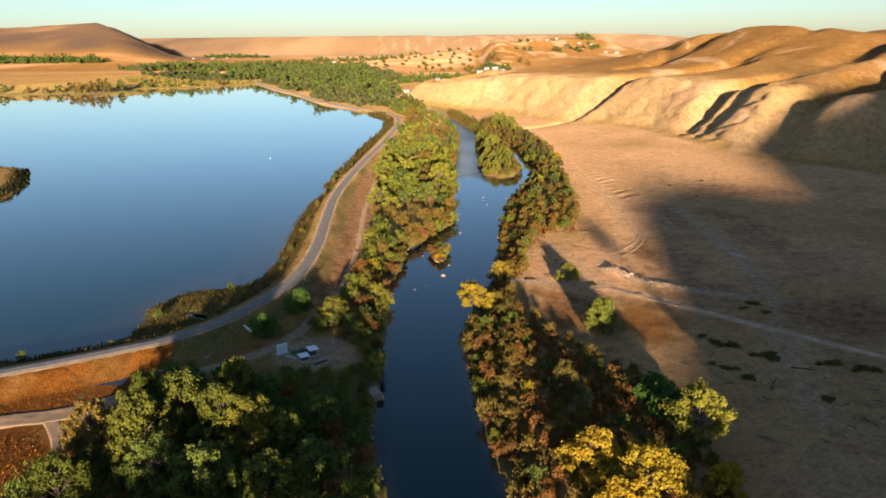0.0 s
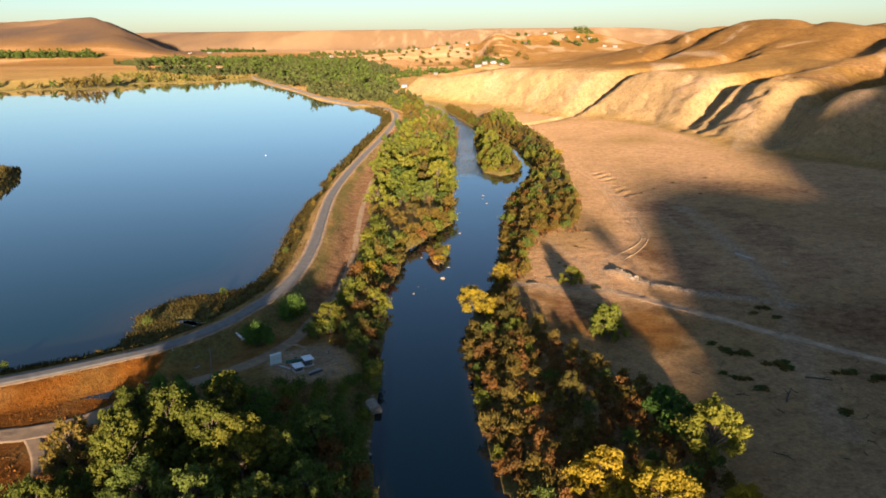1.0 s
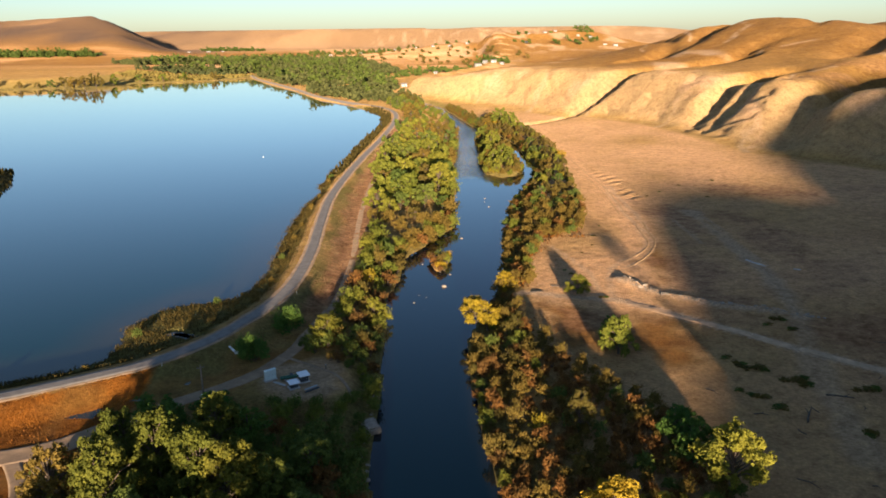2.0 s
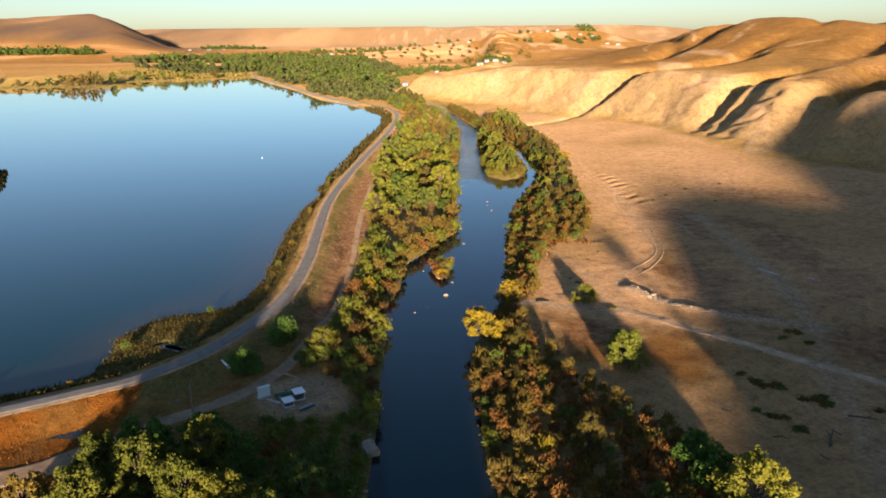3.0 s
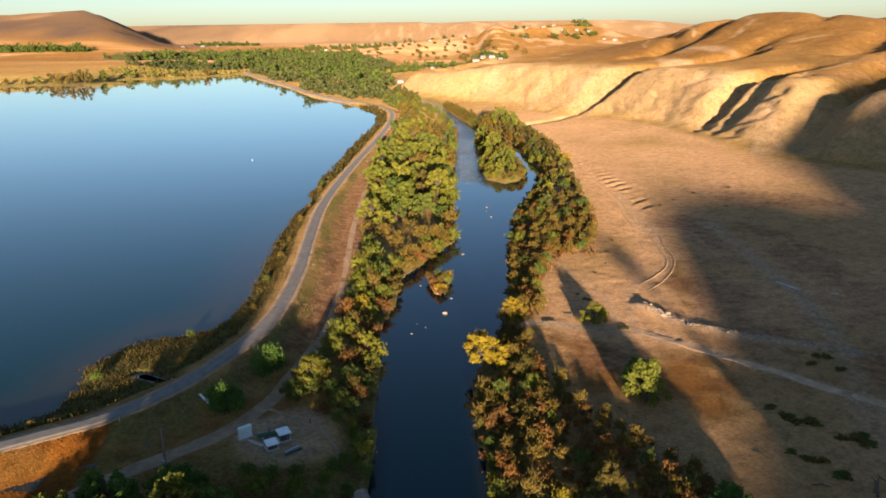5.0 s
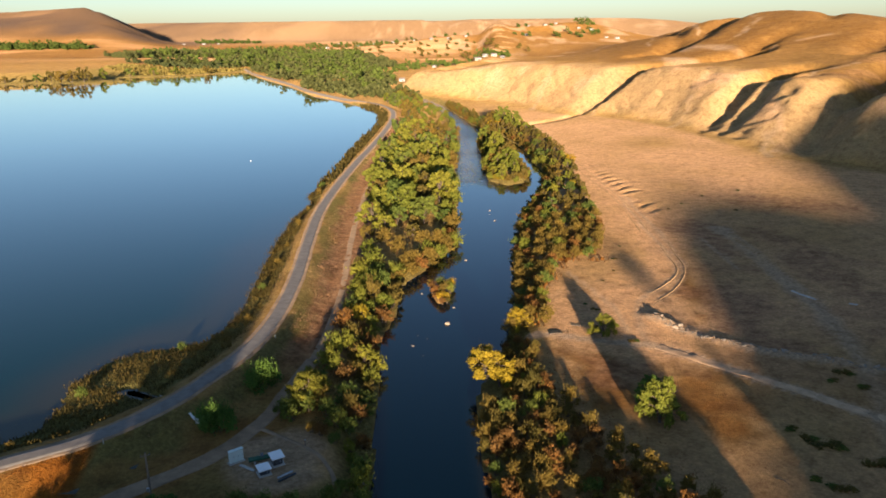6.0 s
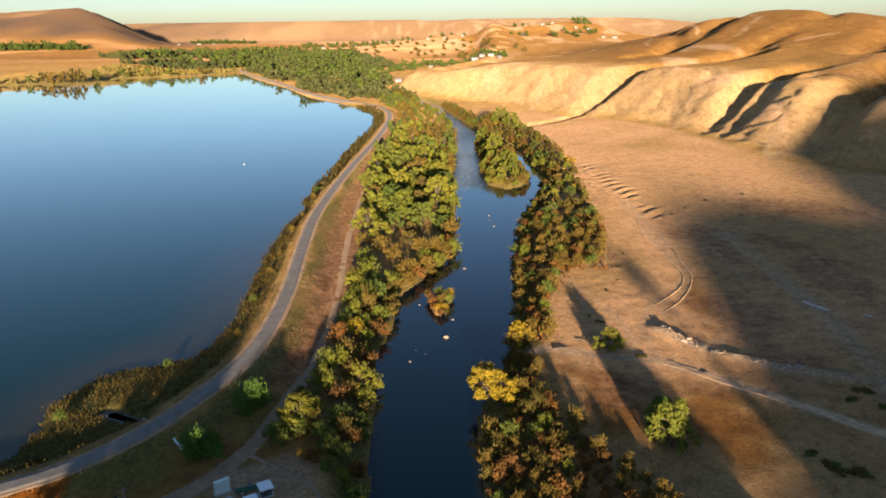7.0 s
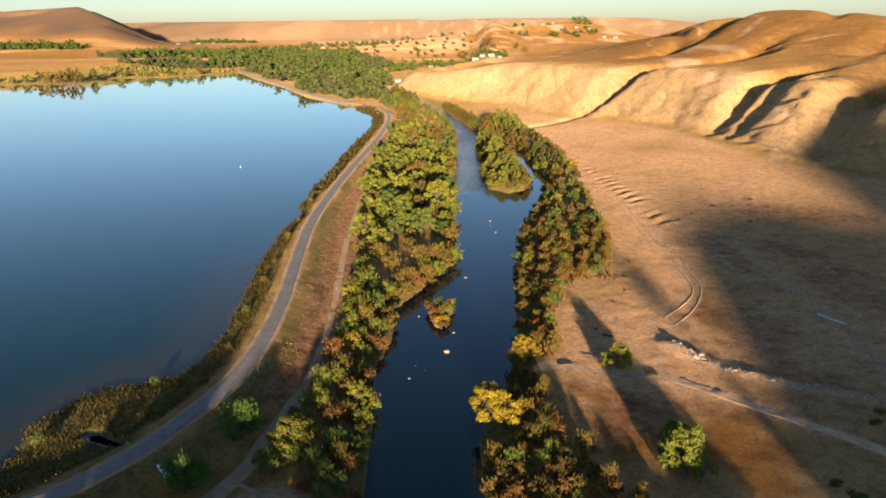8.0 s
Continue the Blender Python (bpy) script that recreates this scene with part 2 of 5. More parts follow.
def fbm(px, py, size, octaves=4):
    v, amp, tot = 0.0, 1.0, 0.0
    for k in range(octaves):
        v = v + amp * value_noise(px / size + 17.3 * k, py / size + 5.1 * k)
        tot, amp, size = tot + amp, amp * 0.5, size * 0.5
    return v / tot - 0.5


RIVER = RIVER_LEFT + RIVER_RIGHT
LAKE_Z, RIVER_Z = 2.5, 0.0
INTAKE = [(-42.9, 141.7), (-46, 143.3), (-51.5, 146.0)]
DITCH = [(46, 471), (58, 478), (70, 490), (80, 503), (90, 516)]
GULLIES = [([(84, 506), (98, 519), (120, 528), (150, 538), (185, 552), (220, 570)], 8.5, 14), ([(112, 398), (128, 410), (156, 430), (205, 466)], 8.5, 13), ([(118, 384), (134, 392), (160, 410), (185, 426)], 7, 8),
           ([(120, 316), (134, 331), (158, 350), (196, 377), (250, 415)], 14, 18), ([(158, 290), (190, 312), (240, 340)], 13, 9),
           ([(262, 505), (290, 535), (330, 580), (380, 625)], 13, 9), ([(222, 418), (262, 450), (310, 490)], 13, 13), ([(168, 628), (182, 662), (212, 722), (228, 770)], 8, 4), ([(176, 640), (235, 705), (286, 772), (335, 835), (400, 905)], 10, 6),
           ([(232, 716), (252, 742), (278, 776)], 9, 6), ([(146, 622), (168, 642), (190, 668), (210, 700)], 7, 5), ([(215, 770), (240, 830), (262, 900)], 11, 7), ([(300, 640), (325, 680), (350, 716)], 9, 5), ([(205, 560), (228, 588), (262, 612)], 8, 4)]


def terrain(px, py):
    """The height of the ground at each place."""
    river = np.maximum(signed(px, py, RIVER), -signed(px, py, RIVER_ISLE))
    spit = -signed(px, py, PENINSULA)
    lake = np.maximum(signed(px, py, LAKE), spit)
    mid = np.interp(py, [p[1] for p in RIVER_LEFT], [p[0] for p in RIVER_LEFT])
    right = smooth(-6, 6, px - mid - 6)
    field = 2.0 + 0.014 * np.clip(px - 15, 0, 60) + 0.05 * np.clip(px - 75, 0, 70)
    left = 2.6 + 3.0 * smooth(700, 1500, py)
    land = left * (1 - right) + field * right
    land = land + 0.6 * fbm(px, py, 60, 4) + 0.22 * fbm(px, py, 9, 3) * smooth(12, 40, px)
    land = land + 0.26 * fbm(px, py, 1.5, 2) * smooth(13, 22, px)
    # low bluffs behind the far lake shore
    land = land + 9 * smooth(10, 60, lake + 40 * fbm(px, py, 70, 3)) * smooth(-330, -430, px) * smooth(800, 850, py) * smooth(1500, 1200, py)
    # valley floor far off
    land = land + 6 * smooth(900, 2600, py)
    # ribs beside the field track, and the rubble bank
    dtrack = seg_distance(px, py, [(66, 250), (64, 285), (61, 325), (58, 385), (58, 455)])
    land = land + 0.34 * smooth(-0.25, 0.15, fbm(px, py, 11, 3)) * np.sin(py * 0.95 - 0.75 * px + 4 * fbm(px, py, 18, 3)) * np.exp(-(dtrack / 3.2) ** 2)
    land = land + 0.65 * np.exp(-(seg_distance(px, py, RUBBLE) / 1.4) ** 2) * (1 + 2 * fbm(px, py, 3, 2))
    # hills
    s = -signed(px, py, HILL)
    s = s + 9 * fbm(px, py, 40, 3) + 6 * (np.abs(fbm(px, py, 24, 3)) - 0.12) * smooth(-4, 6, s) * smooth(900, 600, py)
    bluff = smooth(70, -10, px) * smooth(450, 540, py)
    rise = (26 - 9 * bluff) * smooth(0, 48 - 14 * bluff, s)
    for k, (line, w, depth) in enumerate(GULLIES):
        g = seg_distance(px, py, line)
        rise = rise - depth * np.exp(-(g / w) ** 2) * smooth(0, 35, s) * (smooth(260, 110, s) if k < 4 else 1) * (0.8 + 0.8 * fbm(px, py, 14, 2))
    rise = rise + 1.2 * fbm(px, py, 12, 3) * smooth(0, 25, s)
    # rills that run down the faces
    face = smooth(2, 10, s) * smooth(75, 40, s) * smooth(1000, 700, py)
    rise = rise - 1.5 * face * np.maximum(0, 0.11 - np.abs(fbm(px + 0.45 * py, 0.22 * py - 0.2 * px, 7, 2))) / 0.11
    rise = rise - 2.6 * np.exp(-(seg_distance(px, py, DITCH) / 2.6) ** 2)
    up = smooth(45, 430, s) * smooth(1500, 700, py) * smooth(70, 270, px)
    rise = rise + up * (46 + 30 * fbm(px, py, 330, 4) + 8 * fbm(px, py, 90, 3))
    rise = rise - 17 * smooth(300, 385, px) * smooth(480, 620, py) * smooth(1600, 1100, py)
    rise = rise - 14 * smooth(700, 1500, py) * smooth(20, 120, s)
    rise = rise - 12 * smooth(640, 950, py) * smooth(1500, 1200, py) * smooth(300, 160, px) * smooth(15, 60, s)
    knoll = np.exp(-(((px - 190) / 290) ** 4 + ((py - 1850) / 260) ** 2))
    rise = rise + knoll * (30 + 9 * np.exp(-((px - 305) / 80) ** 2) + 16 * fbm(px, py, 120, 3) - 22 * np.abs(fbm(px, py, 75, 3)))
    land = land + rise * smooth(2700, 1900, py)
    # far mesa and the western hill
    edge = py - 2850 - 380 * fbm(px, py, 500, 4) - 190 * fbm(px, py * 0.3, 110, 4)
    mesa = (66 * smooth(-120, 260, edge) - 34 * np.abs(fbm(px, py, 150, 3)) * smooth(-160, 0, edge) * smooth(330, 150, edge)) * smooth(1500, 700, px) * (1 + 0.14 * fbm(px, py, 700, 3))
    hx, hy = px + 1085, py - 2500
    whill = 112 * smooth(230, -60, hx + 0.5 * hy + 70 * fbm(px, py, 130, 3)) * np.exp(-(hy / 480) ** 2) * (1 + 0.35 * fbm(px, py, 350, 4) - 0.3 * np.abs(fbm(px, py, 120, 3)))
    land = land + np.maximum(mesa, whill)
    # unseen hill behind the eye, its crest shaped to shade the field and grove
    crest = np.interp(px, [-52, -45, -41, -30, -20, -15, -11, 8, 25, 32, 36, 46.6, 52.7, 55.8, 59, 62.2, 66.5, 69.9, 72.3, 78.2, 94, 110, 114, 120, 133, 141.7, 153, 170, 190, 215, 260], [0, 19, 27, 28, 27.5, 19, 0, 0, 17, 20, 26.3, 27.8, 29.4, 30.7, 33.2, 35.5, 37.9, 40.5, 42.2, 45, 48.5, 49.5, 48, 47, 48.3, 52.5, 58, 69, 82, 91, 95])
    back = (crest + 2.5 * fbm(px, 0 * py, 12, 3) * smooth(46, 52, px)) * np.exp(-((py + 90) / 70) ** 2)
    land = np.maximum(land, land * 0 + back)
    # levee, lake and river beds
    d = seg_distance(px, py, ROAD)
    land = np.maximum(land, 4.5 - 0.38 * np.maximum(0, d - 2.6) + 0.12 * fbm(px, py, 4, 2))
    land = np.where(lake < 14, np.maximum(land, LAKE_Z + 0.35), land)
    land = land + 1.6 * smooth(0.5, 7, spit)
    bank = np.where(lake > 0, LAKE_Z + 0.1 + (land - LAKE_Z - 0.1) * smooth(0, 5, lake), LAKE_Z - 0.25 - 1.5 * smooth(0, 7, -lake))
    land = np.where(lake < 5, bank, land)
    land = land + (2.0 - land) * smooth(1.5, 0.6, seg_distance(px, py, INTAKE)) * (land > 2.0) * smooth(2.4, 3.6, d)
    bed = np.where(river > 0, 0.12 + (land - 0.12) * smooth(0, 7, river), -0.25 - 1.2 * smooth(0, 4, -river))
    return np.where(river < 7, bed, land)


def height(x, y):
    return float(terrain(np.array([float(x)]), np.array([float(y)]))[0])


def axis(lo, a, b, hi, step, grow):
    core = list(np.arange(a, b, step))
    up, v, st = [], b, step
    while v < hi:
        up.append(v)
        st *= grow
        v += st
    down, v, st = [], a - step, step
    while v > lo:
        down.append(v)
        st *= grow
        v -= st
    return np.array([lo] + down[::-1] + core + up + [hi])


def make_mesh(name, verts, faces, mat, shade=True):
    me = bpy.data.meshes.new(name)
    verts, faces = np.asarray(verts, np.float32), np.asarray(faces, np.int32)
    k = faces.shape[1]
    me.vertices.add(len(verts))
    me.vertices.foreach_set("co", verts.ravel())
    me.loops.add(faces.size)
    me.loops.foreach_set("vertex_index", faces.ravel())
    me.polygons.add(len(faces))
    me.polygons.foreach_set("loop_start", np.arange(0, faces.size, k, dtype=np.int32))
    me.polygons.foreach_set("loop_total", np.full(len(faces), k, np.int32))
    me.polygons.foreach_set("use_smooth", np.full(len(faces), shade))
    me.materials.append(mat)
    me.update(calc_edges=True)
    return me


def cover(me, rgb, layer="cover"):
    at = me.color_attributes.new(layer, "FLOAT_COLOR", "POINT")
    data = np.ones((len(rgb), 4), np.float32)
    data[:, :rgb.shape[1]] = rgb
    at.data.foreach_set("color", data.ravel())


def grid_faces(nx, ny):
    i, j = np.meshgrid(np.arange(nx - 1), np.arange(ny - 1), indexing="ij")
    a = (i * ny + j).ravel()
    return np.stack([a, a + ny, a + ny + 1, a + 1], 1)


xs = axis(-3200, -84, 196, 3200, 1.1, 1.05)
ys = axis(-620, 78, 290, 4800, 1.1, 1.013)
gx, gy = np.meshgrid(xs, ys, indexing="ij")
gx, gy = gx.ravel(), gy.ravel()
gz = terrain(gx, gy)
ground_mesh = make_mesh("ground", np.stack([gx, gy, gz], 1), grid_faces(len(xs), len(ys)), GROUND)


FAINT = [([(38, 160), (47, 172), (52, 190), (60, 214), (70, 250), (84, 300)], 1.6), ([(46, 205), (43, 192), (39, 178)], 1.4), ([(53, 210), (49, 197), (45, 184)], 1.4), ([(70, 130), (74, 160), (76, 190), (82, 230), (98, 290)], 1.8),
         ([(24, 165), (28, 185), (30, 205)], 1.5), ([(29, 203), (40, 198), (50, 204)], 1.3), ([(60, 136), (66, 160), (72, 185)], 1.4), ([(133, 331), (100, 345), (80, 380), (60, 450)], 1.6), ([(136, 333), (140, 348), (149, 360), (152, 378)], 2.4), ([(139, 338), (146, 346), (145, 362)], 2.0), ([(112, 470), (135, 452), (150, 445)], 2.0)]
PALE_SPOTS = [[(74.8, 187.5), (77.6, 180.5)], [(80, 173), (81, 171.5)]]


def ground_cover(px, py):
    lake, river = signed(px, py, LAKE), np.maximum(signed(px, py, RIVER), -signed(px, py, RIVER_ISLE))
    road_x = np.interp(py, [p[1] for p in ROAD], [p[0] for p in ROAD])
    dA, dB, dP = seg_distance(px, py, TRACK_A), seg_distance(px, py, TRACK_B), seg_distance(px, py, PATH_LOW)
    n = fbm(px, py, 7, 3)
    bare = 0.75 * smooth(2.1, 0.8, dA + 2 * n) + 0.95 * smooth(9, 3, dB + 12 * n)
    pad = smooth(8.0, 6.0, np.hypot((px + 22) * 0.9, py - 125))
    bare = np.maximum(bare, 0.6 * pad)
    d = seg_distance(px, py, ROAD)
    off_way = smooth(1.6, 3.0, dP)
    bare = np.maximum(bare, 0.22 * smooth(-0.1, 0.15, fbm(px, py, 14, 3)) * (px > road_x) * (px < -20) * smooth(16, 10, d) * smooth(165, 190, py) * smooth(560, 500, py))
    s = -signed(px, py, HILL)
    bare = np.maximum(bare, 0.7 * smooth(0.08, 0.2, fbm(px, py, 30, 4)) * smooth(10, 30, s) * smooth(90, 50, s))
    plainland = smooth(14, 24, px) * smooth(4, -4, s) * smooth(620, 480, py) * smooth(1, 8, signed(px, py, RIVER))
    bare = np.maximum(bare, plainland * np.clip(0.8 + 1.7 * fbm(px, py, 35, 4), 0.1, 0.95))
    for line, w in FAINT:
        bare = np.maximum(bare, 0.4 * smooth(0.75 * w, 0.2 * w, seg_distance(px + 3 * fbm(px, py, 20, 2), py, line) + 1.6 * n))
    bare = np.maximum(bare, 0.9 * smooth(2.2, 0.6, seg_distance(px, py, RUBBLE) + 2 * n))
    for line in PALE_SPOTS:
        bare = np.maximum(bare, 1.0 * smooth(1.0, 0.3, seg_distance(px, py, line)))
    # pale streaks and distance haze, put into the far ground colour
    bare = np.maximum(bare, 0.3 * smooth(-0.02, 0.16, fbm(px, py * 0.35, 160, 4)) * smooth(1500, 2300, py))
    # valley floor paler, for the brightness haze adds over it
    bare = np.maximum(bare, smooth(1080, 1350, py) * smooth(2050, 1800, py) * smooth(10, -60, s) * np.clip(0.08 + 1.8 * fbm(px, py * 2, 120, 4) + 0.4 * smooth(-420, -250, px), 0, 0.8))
    strip = (px < -10) & (px > -60) & (py > 60) & (py < 560) & (lake > 0)
    path_x = np.interp(py, [p[1] for p in PATH_LOW], [p[0] for p in PATH_LOW])
    across = (px - road_x) / np.maximum(path_x - road_x, 1) + 0.5 * fbm(px, py, 9, 3)
    slope = strip & (px > road_x) & (px < -18)
    green = np.where(slope, 0.95 * smooth(0.12, 0.26, across) * smooth(0.66, 0.44, across) * (0.8 + 0.8 * fbm(px, py, 22, 3)), 0)
    floor_g = smooth(-52, -46, px) * (px < -9) * smooth(130, 118, py) * (py > 60) * off_way
    green = np.maximum(green, 0.6 * floor_g * (1 - pad))
    green = np.maximum(green, np.where(strip & (px > -45), 0.35 * smooth(-0.08, 0.12, fbm(px, py, 9, 3)) * smooth(175, 140, py), 0))
    green = np.maximum(green, 0.75 * smooth(90, 15, lake + 60 * fbm(px, py, 60, 3)) * (lake > 0) * smooth(770, 830, py) * smooth(-200, -260, px))
    green = np.where(signed(px, py, PENINSULA) < 0, 0.55 * smooth(-9, -2, signed(px, py, PENINSULA)), green)
    green = np.maximum(green, 0.75 * smooth(10, 3, river) * (river > 0))
    green = np.where((lake > -3) & (lake < 20) & (d > 2.6) & (px < road_x) & (py < 600), 0.9 * smooth(3.6, 5.4, d + 4 * n), green)
    weed = np.where(slope, smooth(0.4, 0.65, across) * (0.3 + 0.9 * fbm(px + 90, py, 5, 3)), 0)
    weed = weed * (1 - 0.6 * green)
    front = (px < -47) & (py < 140) & (py > 60) & (px > road_x) & (d > 2.2)
    weed = np.where(front, np.maximum(weed, 1.0 - 0.3 * smooth(0.0, 0.3, n)), weed)
    weed = np.maximum(weed, 0.95 * smooth(0.0, 0.2, fbm(px, py, 28, 4)) * smooth(14, 30, px) * smooth(260, 210, py) * smooth(170, 110, px))
    # rust weeds; first outline follows a sunlit patch, its orange put into colour
    for poly in ([(37, 151), (46, 150), (44, 134), (40, 126), (36, 136)], [(22, 158), (29, 158), (30, 136), (24, 138)], [(50, 172), (56, 190), (58, 205), (54, 204), (48, 180)]):
        spot = smooth(2.5, -2.5, signed(px, py, poly) + 9 * n)
        weed, bare = np.maximum(weed, 0.75 * spot), bare * (1 - 0.8 * spot)
    return np.clip(np.stack([bare, green * (1 - bare), weed * (1 - bare)], 1), 0, 1)


STALKS = [([(58.5, 205), (66, 200), (69, 187), (67, 176), (58, 165), (52.6, 171), (55, 190)], 3.0), ([(64, 244), (72, 250), (79, 240), (80, 214), (76, 205), (70, 214), (66, 228)], 4.0), ([(52, 160), (58, 154), (64, 150), (66, 158), (58, 163)], 2.5),
          ([(84, 235), (92, 238), (94, 205), (88, 180), (82, 190)], 5.0), ([(66, 150), (90, 150), (96, 120), (75, 125)], 5.0), ([(47, 172), (50, 190), (53, 200), (52, 176)], 2.0), ([(25, 158), (34, 154), (34, 146), (24, 148)], 3.0), ([(90, 280), (112, 268), (120, 250), (100, 255)], 5.0)]
RUTS = [[(43.9, 187.9), (48.1, 192.4), (52.7, 198.7), (55.4, 205.8), (56.0, 215.5), (56.7, 224.2)], [(45.0, 184.4), (49.3, 189.2), (54.0, 197.0), (57.2, 205.7), (58.0, 215.5), (59.4, 226.4)], [(77.1, 237.6), (76.5, 218.6), (76.0, 202.8), (75.2, 186.5), (75.2, 178.1), (73.9, 168.4), (70, 150)],
        [(79.3, 237.6), (78.6, 218.6), (78.0, 202.8), (77.2, 186.5), (77.0, 178.1)], [(69.3, 228.3), (68.7, 219.2), (69.4, 210.9), (68.8, 203.4)], [(56.7, 224), (57.5, 250), (59, 280)], [(59.4, 226), (60, 255), (61, 280)], [(37, 161), (38, 175), (41, 184), (45, 190)], [(34, 163), (35, 176), (33, 190), (29, 204)]]
SCUFFS = [[(133, 336), (137, 348), (146, 360), (150, 378), (160, 390)], [(140, 345), (146, 349), (146, 362), (153, 372)], [(118, 430), (132, 440), (140, 455)], [(96, 500), (104, 515), (120, 530)], [(60, 545), (66, 560), (80, 590)], [(30, 620), (40, 640), (60, 665)], [(180, 420), (200, 440), (230, 455)], [(210, 560), (240, 575), (280, 580)], [(230, 640), (270, 690), (290, 760)], [(222, 712), (240, 752), (252, 800)], [(180, 700), (200, 760), (215, 820)], [(270, 740), (300, 770), (330, 800)]]


def soil_cover(px, py):
    """Ochre slopes, dead stalks, dusty tracks; far haze and dimmed slopes as colour."""
    s = -signed(px, py, HILL)
    n, w = fbm(px, py, 7, 3), fbm(px, py, 28, 3)
    # ochre slopes, deepened higher up to stand for partial shade
    ochre = smooth(38, 90, s + 40 * w) * (0.85 + 0.7 * fbm(px, py, 120, 3) + 0.2 * smooth(100, 180, s))
    ochre = np.maximum(ochre, smooth(700, 1500, py))
    ochre = np.maximum(ochre, 0.5 * smooth(0.08, 0.2, fbm(px, py, 55, 3)) * smooth(5, 20, s) * smooth(120, 60, s) * smooth(540, 470, py))
    stalk = 0.35 * smooth(0.06, 0.2, fbm(px + 300, py, 17, 4)) * smooth(22, 34, px) * smooth(0, -10, s) * smooth(300, 240, py)
    for poly, soft in STALKS:
        stalk = np.maximum(stalk, 0.6 * smooth(soft, -soft, signed(px, py, poly) + 14 * n))
    road_x = np.interp(py, [p[1] for p in ROAD], [p[0] for p in ROAD])
    path_x = np.interp(py, [p[1] for p in PATH_LOW], [p[0] for p in PATH_LOW])
    across = (px - road_x) / np.maximum(path_x - road_x, 1) + 0.4 * n
    stalk = np.maximum(stalk, 0.8 * smooth(0.42, 0.6, across) * smooth(1.7, 1.3, across) * smooth(145, 165, py) * smooth(520, 440, py) * (px < -16))
    stalk = np.maximum(stalk, 0.35 * smooth(0.10, 0.22, fbm(px * 0.4, py, 15, 3)) * smooth(5, 40, s) * smooth(600, 400, py) * (px > 100))
    dust_haze = 0.95 * smooth(1.7, 0.9, seg_distance(px, py, TRACK_A) + 0.8 * n)
    dust_haze = np.maximum(dust_haze, 0.9 * smooth(1.9, 0.7, seg_distance(px, py + 0.8, RUBBLE) + 2 * n))
    dust_haze = np.maximum(dust_haze, 0.6 * smooth(7.5, 5.0, np.hypot((px + 22.5) * 0.95, py - 125.5) + 10 * n))
    for line in RUTS:
        dust_haze = np.maximum(dust_haze, 0.55 * smooth(1.0, 0.3, seg_distance(px + 0.8 * n, py, line)))
    dust_haze = np.maximum(dust_haze, 0.75 * smooth(3.6, 1.0, seg_distance(px, py, RUTS[2]) + 5 * n))
    dust_haze = np.maximum(dust_haze, 0.4 * smooth(3.0, 1.0, seg_distance(px, py, [(70, 152), (66, 140), (60, 120), (56, 100)]) + 4 * n))
    for line in SCUFFS:
        dust_haze = np.maximum(dust_haze, 0.5 * smooth(2.6, 0.4, seg_distance(px + 14 * w, py, line) + 5 * n))
    dust_haze = np.maximum(dust_haze, 0.5 * smooth(0.12, 0.24, fbm(px, py * 0.5, 40, 4)) * smooth(30, 70, s) * smooth(1500, 1000, py))
    # far haze put into the ground as a paler grey
    dust_haze = np.maximum(dust_haze, 0.3 * smooth(2000, 2600, py))
    # pale cliffs of the far mesa and of the knoll
    dust_haze = np.maximum(dust_haze, 0.55 * smooth(0.06, 0.2, fbm(px * 2.2, py * 0.9, 60, 5)) * smooth(2500, 2700, py) * smooth(-500, -150, px))
    dust_haze = np.maximum(dust_haze, 0.45 * smooth(0.04, 0.16, fbm(px * 1.6, py * 0.8, 60, 4)) * smooth(1350, 1550, py) * smooth(2100, 1950, py) * smooth(-60, 60, px))
    # grey soil of the lower hill faces
    dust_haze = np.maximum(dust_haze, 0.32 * smooth(2, 14, s) * smooth(70, 40, s + 30 * w) * smooth(800, 700, py))
    # sunlit brightness of far slopes and upper hill toned down in the colour
    slope_dim = np.maximum(0.55 * smooth(2350, 2650, py), 0.95 * smooth(-560, -800, px) * smooth(1850, 2100, py) * (0.9 + 0.9 * fbm(px, py, 120, 3))) * (1 - 0.6 * dust_haze) + 0.18 * smooth(120, 260, s) * smooth(1500, 1200, py) * (0.6 + 1.6 * fbm(px, py, 90, 3))
    return np.clip(np.stack([ochre, stalk * (1 - dust_haze), dust_haze, slope_dim], 1), 0, 1)


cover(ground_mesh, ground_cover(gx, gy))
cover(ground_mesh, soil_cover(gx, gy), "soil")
ground = tagged(new("ground", ground_mesh), "dry golden grassland, levee and eroded hills round the water", "ground", kind="structure")


